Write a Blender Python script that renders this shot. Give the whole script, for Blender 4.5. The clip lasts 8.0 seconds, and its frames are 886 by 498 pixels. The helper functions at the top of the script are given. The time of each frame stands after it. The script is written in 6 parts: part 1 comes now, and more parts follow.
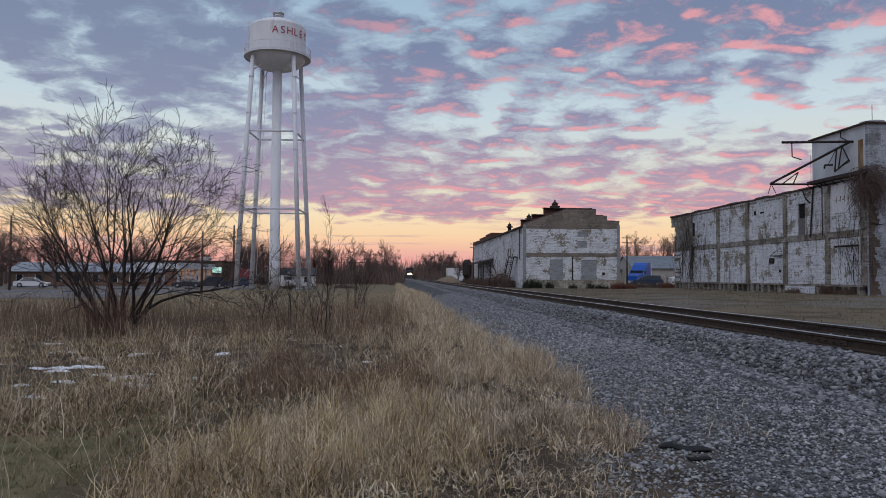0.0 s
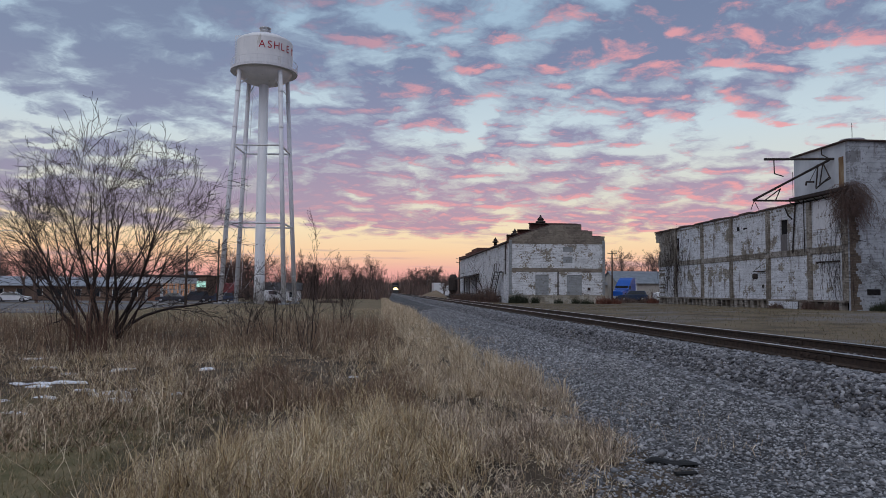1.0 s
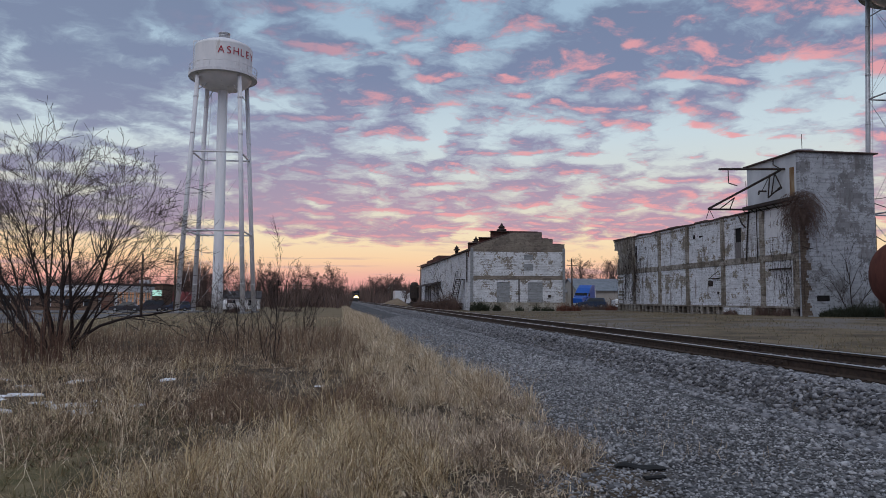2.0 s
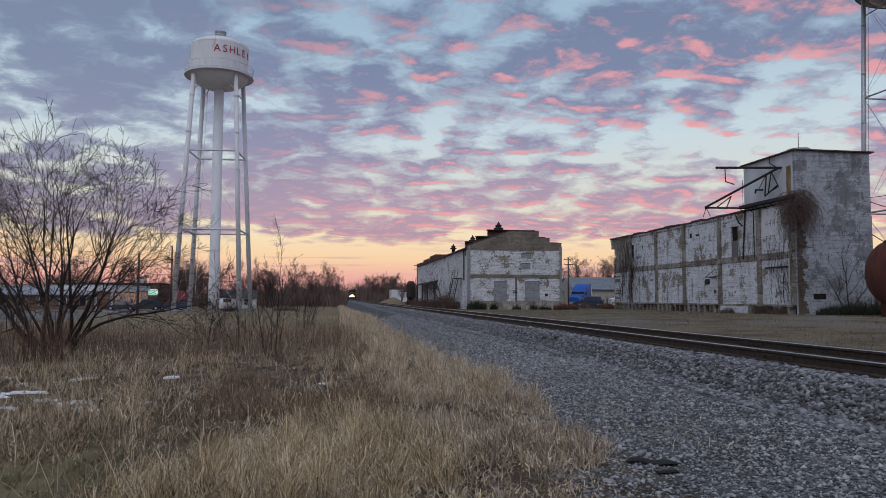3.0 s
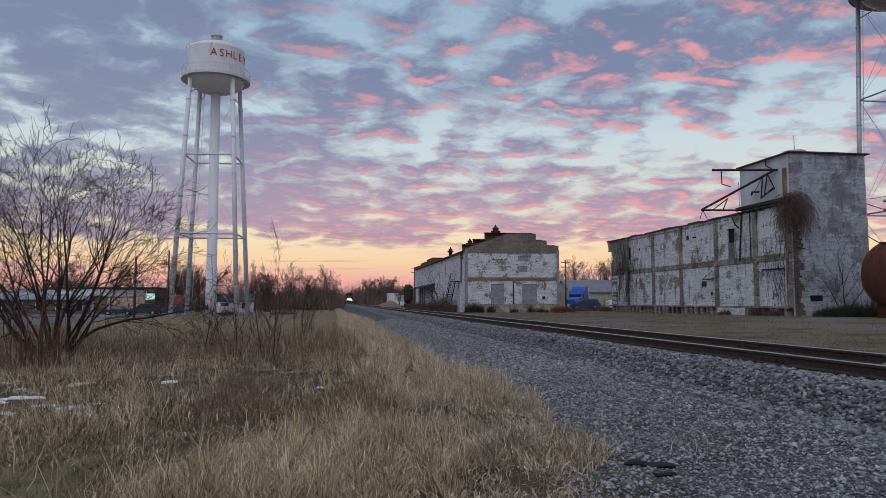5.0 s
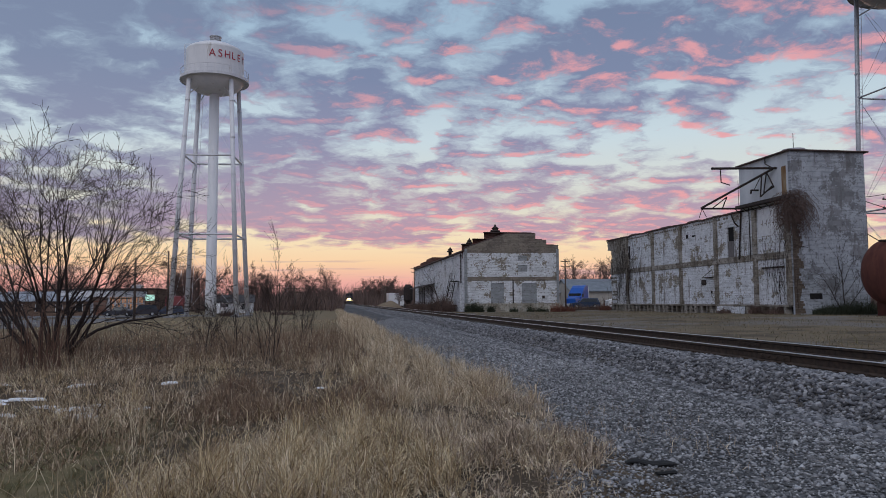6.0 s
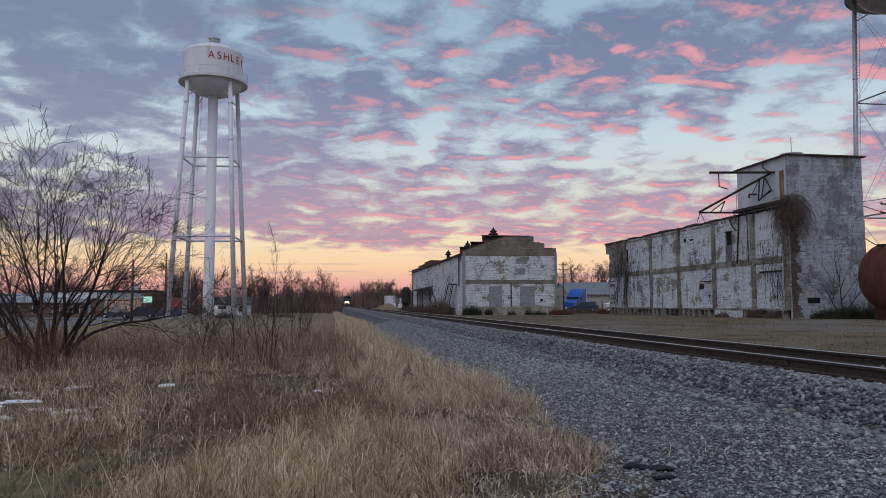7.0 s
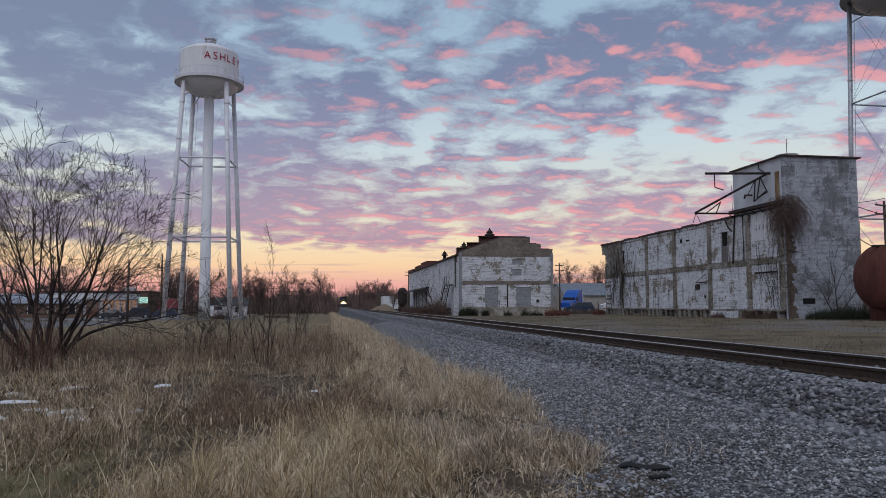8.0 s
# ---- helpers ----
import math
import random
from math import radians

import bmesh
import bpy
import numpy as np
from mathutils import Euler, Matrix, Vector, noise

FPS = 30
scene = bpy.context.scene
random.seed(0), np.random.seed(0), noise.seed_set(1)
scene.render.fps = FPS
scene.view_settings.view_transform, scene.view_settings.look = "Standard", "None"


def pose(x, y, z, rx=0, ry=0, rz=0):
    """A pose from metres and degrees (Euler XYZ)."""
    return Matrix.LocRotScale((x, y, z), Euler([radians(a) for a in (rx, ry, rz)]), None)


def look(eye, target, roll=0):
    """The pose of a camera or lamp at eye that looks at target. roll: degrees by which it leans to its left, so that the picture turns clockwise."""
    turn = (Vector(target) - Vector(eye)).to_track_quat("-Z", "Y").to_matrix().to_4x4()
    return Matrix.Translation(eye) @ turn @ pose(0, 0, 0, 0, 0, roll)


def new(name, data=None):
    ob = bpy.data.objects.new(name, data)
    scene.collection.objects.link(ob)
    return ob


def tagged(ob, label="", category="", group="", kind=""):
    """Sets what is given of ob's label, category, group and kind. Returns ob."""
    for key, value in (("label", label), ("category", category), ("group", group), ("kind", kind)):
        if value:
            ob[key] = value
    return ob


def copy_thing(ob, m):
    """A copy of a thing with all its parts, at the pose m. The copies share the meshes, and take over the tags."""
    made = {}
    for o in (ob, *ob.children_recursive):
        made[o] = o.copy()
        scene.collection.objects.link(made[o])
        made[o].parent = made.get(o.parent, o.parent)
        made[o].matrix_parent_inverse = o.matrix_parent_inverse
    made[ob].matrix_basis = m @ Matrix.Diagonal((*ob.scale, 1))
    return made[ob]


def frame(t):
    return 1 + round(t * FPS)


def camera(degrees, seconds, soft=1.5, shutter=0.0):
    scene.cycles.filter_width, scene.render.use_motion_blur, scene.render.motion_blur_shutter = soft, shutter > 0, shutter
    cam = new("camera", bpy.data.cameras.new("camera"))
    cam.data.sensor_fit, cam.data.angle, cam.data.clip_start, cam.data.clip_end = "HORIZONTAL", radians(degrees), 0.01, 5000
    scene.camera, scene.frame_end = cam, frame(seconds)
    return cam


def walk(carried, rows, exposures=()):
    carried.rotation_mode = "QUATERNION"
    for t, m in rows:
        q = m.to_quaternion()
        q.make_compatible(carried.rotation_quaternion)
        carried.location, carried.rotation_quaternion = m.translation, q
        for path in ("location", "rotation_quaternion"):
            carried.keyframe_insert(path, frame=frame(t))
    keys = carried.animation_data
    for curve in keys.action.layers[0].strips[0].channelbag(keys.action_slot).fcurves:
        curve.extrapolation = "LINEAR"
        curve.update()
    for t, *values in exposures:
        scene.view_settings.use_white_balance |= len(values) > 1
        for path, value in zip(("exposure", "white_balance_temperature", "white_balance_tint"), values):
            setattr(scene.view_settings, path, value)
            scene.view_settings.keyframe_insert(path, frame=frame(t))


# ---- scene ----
cam = camera(63.8, 8.0, soft=0.75)
PATH = [
    (0, (0.329, -0.532, 1.59), (0.468, 1.462, 1.667), 0.4),
    (0.5, (0.325, -0.528, 1.584), (0.472, 1.465, 1.671), 0.4),
    (1, (0.31, -0.545, 1.586), (0.488, 1.443, 1.705), 0.5),
    (1.5, (0.264, -0.555, 1.593), (0.509, 1.425, 1.737), 0.3),
    (1.7, (0.245, -0.56, 1.593), (0.518, 1.416, 1.736), 0.35),
    (3, (0.055, -0.524, 1.553), (0.354, 1.449, 1.692), 0.2),
    (3.5, (0.044, -0.532, 1.557), (0.337, 1.442, 1.691), 0.0),
    (4, (0.041, -0.535, 1.559), (0.337, 1.438, 1.702), 0.0),
    (4.5, (0.044, -0.548, 1.559), (0.349, 1.423, 1.707), 0.1),
    (6, (0.041, -0.545, 1.557), (0.349, 1.426, 1.704), -0.3),
    (6.5, (0.043, -0.54, 1.555), (0.353, 1.43, 1.705), -0.3),
    (7, (0.043, -0.534, 1.562), (0.356, 1.435, 1.717), -0.1),
    (7.5, (0.04, -0.544, 1.553), (0.357, 1.425, 1.709), -0.1),
    (8, (0.038, -0.55, 1.554), (0.361, 1.417, 1.711), -0.1),
]
walk(cam, [(t, look(*row)) for t, *row in PATH])
scene.view_settings.exposure = 0.0


# ---- node helpers ----
class Nodes:
    """Short hand for a node tree."""

    def __init__(self, tree):
        self.tree = tree
        tree.nodes.clear()

    def add(self, kind, ins=None, operation="", use_clamp=False, data_type="", blend_type="", interpolation_type="", feature=""):
        n = self.tree.nodes.new(kind)
        if operation:
            n.operation = operation
        if use_clamp:
            n.use_clamp = True
        if data_type:
            n.data_type = data_type
        if blend_type:
            n.blend_type = blend_type
        if feature:
            n.feature = feature
        if interpolation_type:
            n.interpolation_type = interpolation_type
        for k, v in (ins or {}).items():
            if isinstance(v, bpy.types.NodeSocket):
                self.tree.links.new(v, n.inputs[k])
            else:
                n.inputs[k].default_value = v
        return n

    def math(self, op, a, b=0.0, c=0.0, clamp=False):
        return self.add("ShaderNodeMath", {0: a, 1: b, 2: c}, operation=op, use_clamp=clamp).outputs[0]

    def vmath(self, op, a, b=(0, 0, 0)):
        return self.add("ShaderNodeVectorMath", {0: a, 3: 0.26} if op == "SCALE" else {0: a, 1: b}, operation=op).outputs[0]

    def step(self, x, lo, hi, a=0.0, b=1.0):
        return self.add("ShaderNodeMapRange", {"Value": x, "From Min": lo, "From Max": hi, "To Min": a, "To Max": b},
                        interpolation_type="SMOOTHSTEP").outputs[0]

    def mix(self, fac, a, b, blend="MIX"):
        n = self.add("ShaderNodeMix", {0: fac}, data_type="RGBA", blend_type=blend)
        for i, v in ((6, a), (7, b)):
            if isinstance(v, bpy.types.NodeSocket):
                self.tree.links.new(v, n.inputs[i])
            else:
                n.inputs[i].default_value = (*v, 1) if len(v) == 3 else v
        return n.outputs[2]

    def noise(self, vec, scale, detail=5.0, rough=0.55, distort=0.0):
        return self.add("ShaderNodeTexNoise", {"Vector": vec, "Scale": scale, "Detail": detail, "Roughness": rough,
                                               "Distortion": distort}).outputs[0]

    def ramp(self, fac, stops):
        n = self.add("ShaderNodeValToRGB", {0: fac})
        els = n.color_ramp.elements
        while len(els) < len(stops):
            els.new(0.5)
        for e, (p, c) in zip(els, stops):
            e.position, e.color = p, (*c, 1)
        return n.outputs[0]


# ---- world: dusk sky with broken clouds lit from below the horizon ----
world = bpy.data.worlds.new("dusk_sky")
scene.world = world
world.use_nodes = True
W = Nodes(world.node_tree)
way = W.add("ShaderNodeTexCoord").outputs["Generated"]
sep = W.add("ShaderNodeSeparateXYZ", {0: way})
dx, dy, dz = sep.outputs
up = W.math("MAXIMUM", dz, 0.0)
west = W.step(W.math("ADD", dy, W.math("MULTIPLY", dx, 0.25)), -0.5, 0.9)
warm = W.ramp(up, [(0.0, (0.68, 0.30, 0.31)), (0.028, (0.86, 0.43, 0.37)), (0.055, (0.95, 0.65, 0.40)), (0.085, (0.93, 0.76, 0.50)),
                   (0.13, (0.72, 0.71, 0.62)), (0.22, (0.58, 0.69, 0.75)), (0.36, (0.36, 0.50, 0.64)), (1.0, (0.16, 0.28, 0.46))])
cool = W.ramp(up, [(0.0, (0.36, 0.36, 0.46)), (0.12, (0.50, 0.44, 0.52)), (0.3, (0.40, 0.46, 0.58)), (1.0, (0.22, 0.32, 0.48))])
clear = W.mix(west, cool, warm)
# a flat layer of cloud, seen in perspective
inv = W.math("DIVIDE", 1.0, W.math("ADD", up, 0.17))
layer = W.add("ShaderNodeCombineXYZ", {0: W.math("MULTIPLY", dx, inv), 1: W.math("MULTIPLY", W.math("MULTIPLY", dy, inv), 1.06), 2: 0.0}).outputs[0]
ahead_u = W.math("DIVIDE", dx, W.math("MAXIMUM", dy, 0.05))
ahead_v = W.math("DIVIDE", dz, W.math("MAXIMUM", dy, 0.05))


def bank(u, v, su, sv, amount):
    """One bank of cloud, or a gap, about the direction (u, 1, v)."""
    a = W.math("DIVIDE", W.math("SUBTRACT", ahead_u, u), su)
    b = W.math("DIVIDE", W.math("SUBTRACT", ahead_v, v), sv)
    r2 = W.math("ADD", W.math("MULTIPLY", a, a), W.math("MULTIPLY", b, b))
    return W.math("MULTIPLY", W.math("POWER", 2.718, W.math("MULTIPLY", r2, -1.0)), amount)


def cover(at):
    """Puffs of cloud in cells, gathered in banks."""
    stir = W.add("ShaderNodeTexNoise", {"Vector": at, "Scale": 3.2, "Detail": 4.0, "Roughness": 0.6}).outputs["Color"]
    bent = W.vmath("ADD", at, W.vmath("SCALE", W.vmath("SUBTRACT", stir, (0.5, 0.5, 0.5))))
    cell = W.add("ShaderNodeTexVoronoi", {"Vector": bent, "Scale": 7.6, "Smoothness": 0.6}, feature="SMOOTH_F1").outputs["Distance"]
    puffs = W.noise(W.vmath("ADD", bent, (1.7, 0.3, 0.0)), 5.4, 9.0, 0.62, 0.15)
    banks = W.noise(at, 1.2, 2.0, 0.5)
    mixed = W.math("ADD", W.math("MULTIPLY", W.math("SUBTRACT", puffs, 0.16), 0.82), W.math("MULTIPLY", W.math("SUBTRACT", 0.70, cell), 0.33))
    return W.math("ADD", mixed, W.math("MULTIPLY", banks, 0.40))


here = cover(W.vmath("ADD", layer, (3.1, 0.4, 0.0)))
ahead = cover(W.vmath("ADD", layer, (3.1, 0.452, 0.0)))
edge = W.step(W.math("ADD", up, W.math("MULTIPLY", W.math("SUBTRACT", here, 0.55), 0.05)), 0.074, 0.092)
full = W.math("ADD", here, W.math("ADD", W.math("MULTIPLY", W.step(up, 0.2, 0.40), 0.03), W.math("MULTIPLY", W.step(up, 0.2, 0.11), 0.045)))
below = ahead
for u, v, su, sv, amount in ((0.087, 0.337, 0.111, 0.028, 0.09), (0.386, 0.379, 0.119, 0.036, 0.10), (0.367, 0.268, 0.071, 0.022, 0.09), (-0.386, 0.30, 0.16, 0.06, 0.08), (-0.40, 0.40, 0.2, 0.06, 0.07),
                             (0.096, 0.29, 0.087, 0.017, 0.07), (0.669, 0.445, 0.22, 0.07, 0.10), (-0.175, 0.232, 0.159, 0.032, 0.05), (0.1, 0.116, 0.4, 0.03, 0.05),
                             (0.517, 0.166, 0.135, 0.022, 0.08), (0.575, 0.233, 0.199, 0.036, -0.11), (-0.32, 0.223, 0.127, 0.017, -0.06), (0.246, 0.311, 0.064, 0.016, -0.06), (0.577, 0.304, 0.127, 0.013, -0.04)):
    full = W.math("ADD", full, bank(u, v, su, sv, amount))
    below = W.math("ADD", below, bank(u, v + 0.016, su, sv, amount))
thick = W.step(full, 0.42, 0.57)
dens = W.math("MULTIPLY", thick, edge)
low_glow = W.ramp(up, [(0.0, (1, 1, 1)), (0.2, (0.95, 0.95, 0.95)), (0.33, (0.9, 0.9, 0.9)), (0.46, (0.5, 0.5, 0.5)), (0.7, (0.1, 0.1, 0.1))])
toward = W.math("MULTIPLY", W.step(ahead_u, -0.28, 0.18), W.step(dy, 0.1, 0.5))
lift_ = W.math("SUBTRACT", W.math("ADD", full, bank(0.63, 0.39, 0.25, 0.05, 0.025)), below)
lit = W.math("MULTIPLY", W.step(lift_, 0.025, 0.23), W.math("MULTIPLY", toward, low_glow))
body = W.ramp(up, [(0.0, (0.42, 0.24, 0.32)), (0.12, (0.44, 0.31, 0.42)), (0.2, (0.285, 0.27, 0.41)), (0.3, (0.19, 0.23, 0.37)), (0.42, (0.16, 0.21, 0.335)), (1.0, (0.20, 0.25, 0.36))])
body = W.mix(W.step(full, 0.53, 0.66), W.mix(0.45, body, clear), body)
body = W.mix(W.math("MULTIPLY", W.step(ahead_u, 0.05, -0.35), 0.5), body, (0.21, 0.26, 0.38))
cloud = W.mix(W.math("MULTIPLY", lit, 0.85), body, (0.90, 0.37, 0.38))
sky = W.mix(W.math("MULTIPLY", dens, 0.94), clear, cloud)
# thin lilac streak low over the horizon
sv = W.add("ShaderNodeCombineXYZ", {0: W.math("MULTIPLY", dx, 3.0), 1: W.math("MULTIPLY", dz, 60.0), 2: 0.0}).outputs[0]
streak = W.math("MULTIPLY", W.step(W.noise(sv, 1.4, 4.0), 0.52, 0.66), W.math("MULTIPLY", W.step(up, 0.03, 0.04), W.step(up, 0.075, 0.055)))
sky = W.mix(W.math("MULTIPLY", streak, 0.6), sky, (0.45, 0.30, 0.38))
# below the horizon the world is dull earth
sky = W.mix(W.step(dz, -0.02, 0.0), (0.10, 0.09, 0.08), sky)
bg = W.add("ShaderNodeBackground", {0: sky, 1: 1.0})
W.add("ShaderNodeOutputWorld", {0: bg.outputs[0]})

# wide sun lamp added behind the camera, in place of dusk skylight from there
sun = new("sun", bpy.data.lights.new("sun", "SUN"))
sun.data.energy, sun.data.angle, sun.data.color = 1.05, radians(60), (0.96, 0.94, 0.97)
sun.matrix_world = look((0, 0, 48), (15, 27, 0))


# ---- materials ----
def material(name):
    m = bpy.data.materials.new(name)
    m.use_nodes = True
    return m, Nodes(m.node_tree)


def finish(N, colour, rough, metal=0.0, normal=None, spec=0.3):
    ins = {"Base Color": colour if isinstance(colour, bpy.types.NodeSocket) else (*colour, 1), "Roughness": rough, "Metallic": metal, "Specular IOR Level": spec}
    if normal is not None:
        ins["Normal"] = normal
    b = N.add("ShaderNodeBsdfPrincipled", ins)
    N.add("ShaderNodeOutputMaterial", {0: b.outputs[0]})


def surface(name, a, b, scale=3.0, rough=0.85, bump=0.3, depth=0.01, stain=None, stain_scale=0.5, stain_from=0.52, metal=0.0,
            stretch=(1, 1, 1), vary=0.0, spec=0.3):
    """Two tones by noise, a stain of a shape of its own, fine relief; vary: how far single pieces differ."""
    m, N = material(name)
    at = N.add("ShaderNodeMapping", {"Vector": N.add("ShaderNodeTexCoord").outputs["Object"], "Scale": stretch}).outputs[0]
    n1 = N.noise(at, scale, 7.0, 0.62)
    col = N.mix(N.step(n1, 0.32, 0.68), a, b)
    if stain:
        col = N.mix(N.step(N.noise(at, stain_scale, 6.0, 0.65), stain_from, stain_from + 0.12), col, stain)
    if vary:
        r = N.add("ShaderNodeNewGeometry").outputs["Random Per Island"]
        col = N.mix(1.0, col, N.ramp(r, [(0.0, (1 - vary,) * 3), (1.0, (1 + vary,) * 3)]), "MULTIPLY")
    bm_ = N.add("ShaderNodeBump", {"Strength": bump, "Distance": depth, "Height": N.noise(at, scale * 4, 6.0, 0.6)})
    finish(N, col, rough, metal, bm_.outputs[0], spec)
    return m


def masonry(name, plane, paint, under, mortar, bare_from, unit=(0.42, 0.2), grime=(0.16, 0.14, 0.12), bare_scale=0.45, grime_from=0.55):
    """Painted blockwork whose paint has peeled in patches; plane: "x" or "y", the wall's normal."""
    m, N = material(name)
    s = N.add("ShaderNodeSeparateXYZ", {0: N.add("ShaderNodeTexCoord").outputs["Object"]})
    at = N.add("ShaderNodeCombineXYZ", {0: s.outputs[1 if plane == "x" else 0], 1: s.outputs[2], 2: 0.0}).outputs[0]
    br = N.add("ShaderNodeTexBrick", {"Vector": at, "Color1": (*under, 1), "Color2": (*[c * 0.62 for c in under], 1), "Mortar": (*mortar, 1), "Scale": 1.0,
                                      "Mortar Size": 0.014, "Mortar Smooth": 0.2, "Bias": 0.0, "Brick Width": unit[0], "Row Height": unit[1]})
    wear = N.math("ADD", N.noise(at, bare_scale, 9.0, 0.68), N.math("MULTIPLY", N.math("SUBTRACT", N.noise(at, 6.0, 4.0), 0.5), 0.22))
    wear = N.math("ADD", wear, N.math("MULTIPLY", br.outputs[1], 0.03))
    bare = N.step(wear, bare_from, bare_from + 0.035)
    tone = N.mix(N.step(N.noise(at, 1.3, 6.0), 0.3, 0.7), paint, [c * 0.78 for c in paint])
    rows_ = N.add("ShaderNodeMapping", {"Vector": at, "Scale": (0.35, 3.5, 1.0)}).outputs[0]
    tone = N.mix(N.math("MULTIPLY", N.step(N.noise(rows_, 1.5, 7.0, 0.72), 0.50, 0.60), 0.7), tone, [c * 0.55 for c in paint])
    tone = N.mix(N.math("MULTIPLY", br.outputs[1], 0.26), tone, [c * 0.42 for c in paint])
    col = N.mix(bare, tone, br.outputs[0])
    runs = N.add("ShaderNodeMapping", {"Vector": at, "Scale": (1.0, 0.16, 1.0)}).outputs[0]
    col = N.mix(N.math("MULTIPLY", N.step(N.noise(runs, 1.6, 7.0, 0.65), grime_from, grime_from + 0.16), 0.75), col, grime)
    col = N.mix(N.math("MULTIPLY", N.step(N.noise(at, 3.6, 8.0, 0.7), 0.55, 0.63), 0.75), col, [c * 0.8 for c in grime])
    h = N.math("SUBTRACT", N.math("MULTIPLY", N.noise(at, 9.0, 5.0), 0.5), N.math("ADD", br.outputs[1], N.math("MULTIPLY", bare, 0.5)))
    bm_ = N.add("ShaderNodeBump", {"Strength": 0.7, "Distance": 0.02, "Height": h})
    finish(N, col, 0.9, 0.0, bm_.outputs[0], 0.2)
    return m


def blade_mat(name, stops, thin=0.1):
    """Leaves and straw: thin: how much light passes through."""
    m, N = material(name)
    r = N.add("ShaderNodeNewGeometry").outputs["Random Per Island"]
    at = N.add("ShaderNodeTexCoord").outputs["Object"]
    f = N.math("ADD", N.math("MULTIPLY", r, 0.66), N.math("MULTIPLY", N.step(N.noise(at, 1.8, 5.0, 0.65), 0.32, 0.68), 0.34))
    col = N.mix(N.step(N.noise(at, 40.0, 2.0), 0.3, 0.7, 0.0, 0.2), N.ramp(f, stops), (0.14, 0.10, 0.06))
    b = N.add("ShaderNodeBsdfPrincipled", {"Base Color": col, "Roughness": 0.7, "Specular IOR Level": 0.25})
    t = N.add("ShaderNodeBsdfTranslucent", {"Color": col})
    x = N.add("ShaderNodeMixShader", {0: thin, 1: b.outputs[0], 2: t.outputs[0]})
    N.add("ShaderNodeOutputMaterial", {0: x.outputs[0]})
    return m


def glow(name, colour, strength):
    m, N = material(name)
    e = N.add("ShaderNodeEmission", {0: (*colour, 1), 1: strength})
    N.add("ShaderNodeOutputMaterial", {0: e.outputs[0]})
    return m


def ground_mat():
    m, N = material("ground_soil_grass")
    at = N.add("ShaderNodeTexCoord").outputs["Object"]
    s = N.add("ShaderNodeSeparateXYZ", {0: at})
    wob = N.math("ADD", s.outputs[0], N.math("MULTIPLY", N.math("SUBTRACT", N.noise(at, 0.9, 6.0, 0.6), 0.5), 1.4))
    soil = N.mix(N.step(N.noise(at, 1.3, 8.0, 0.65), 0.35, 0.65), (0.05, 0.038, 0.028), (0.125, 0.095, 0.066))
    lawn = N.mix(N.step(N.noise(at, 0.35, 8.0, 0.7), 0.35, 0.65), (0.14, 0.12, 0.07), (0.22, 0.17, 0.105))
    lawn = N.mix(N.step(N.noise(at, 0.09, 5.0, 0.6), 0.45, 0.62), lawn, (0.21, 0.155, 0.10))
    green = N.mix(N.step(N.noise(at, 2.2, 8.0, 0.7), 0.4, 0.6), (0.12, 0.11, 0.055), (0.22, 0.18, 0.105))
    far = N.step(s.outputs[1], 24.0, 36.0)
    verge = N.mix(N.step(N.noise(at, 0.5, 8.0, 0.7), 0.38, 0.6), (0.085, 0.068, 0.046), (0.17, 0.135, 0.09))
    verge = N.mix(N.step(N.noise(at, 0.16, 5.0, 0.6), 0.5, 0.6), verge, (0.16, 0.145, 0.13))
    lawn = N.mix(N.step(s.outputs[0], 8.0, 9.5), lawn, verge)
    near_left = N.math("MULTIPLY", N.step(s.outputs[0], -1.6, -2.6), N.step(s.outputs[1], 11.0, 8.5))
    col = N.mix(far, soil, lawn)
    col = N.mix(N.step(s.outputs[0], 8.0, 9.5), col, verge)
    col = N.mix(near_left, col, green)
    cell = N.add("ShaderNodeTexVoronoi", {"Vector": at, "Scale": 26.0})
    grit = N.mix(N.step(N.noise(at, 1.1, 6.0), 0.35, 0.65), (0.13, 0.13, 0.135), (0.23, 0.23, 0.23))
    # stone cells darken towards their edges: shade of the gaps put into the colour
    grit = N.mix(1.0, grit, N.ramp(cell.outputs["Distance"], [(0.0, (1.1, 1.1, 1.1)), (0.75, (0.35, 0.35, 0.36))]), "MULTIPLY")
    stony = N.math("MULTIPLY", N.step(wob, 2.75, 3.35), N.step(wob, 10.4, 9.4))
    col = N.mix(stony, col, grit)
    h = N.math("ADD", N.noise(at, 9.0, 8.0, 0.7), N.math("MULTIPLY", cell.outputs["Distance"], N.math("MULTIPLY", stony, -1.2)))
    bm_ = N.add("ShaderNodeBump", {"Strength": 0.8, "Distance": 0.04, "Height": h})
    finish(N, col, 0.95, 0.0, bm_.outputs[0], 0.15)
    return m


GROUND = ground_mat()
STONE = surface("ballast_stone", (0.11, 0.112, 0.125), (0.245, 0.245, 0.25), 14, 0.9, 0.5, 0.01, vary=0.7)
STONE_PALE = surface("limestone_chip", (0.15, 0.152, 0.16), (0.33, 0.33, 0.335), 14, 0.9, 0.5, 0.01, vary=0.7)
BALLAST = surface("ballast_bed", (0.10, 0.10, 0.11), (0.25, 0.245, 0.245), 16, 0.95, 1.0, 0.06, stain=(0.13, 0.11, 0.09), stain_scale=0.7)
RAIL = surface("rail_rust", (0.045, 0.034, 0.028), (0.085, 0.06, 0.045), 12, 0.8, 0.3, 0.004, metal=0.3)
RAIL_HEAD = surface("rail_worn_steel", (0.52, 0.50, 0.48), (0.62, 0.60, 0.58), 20, 0.32, 0.1, 0.001, metal=1.0)
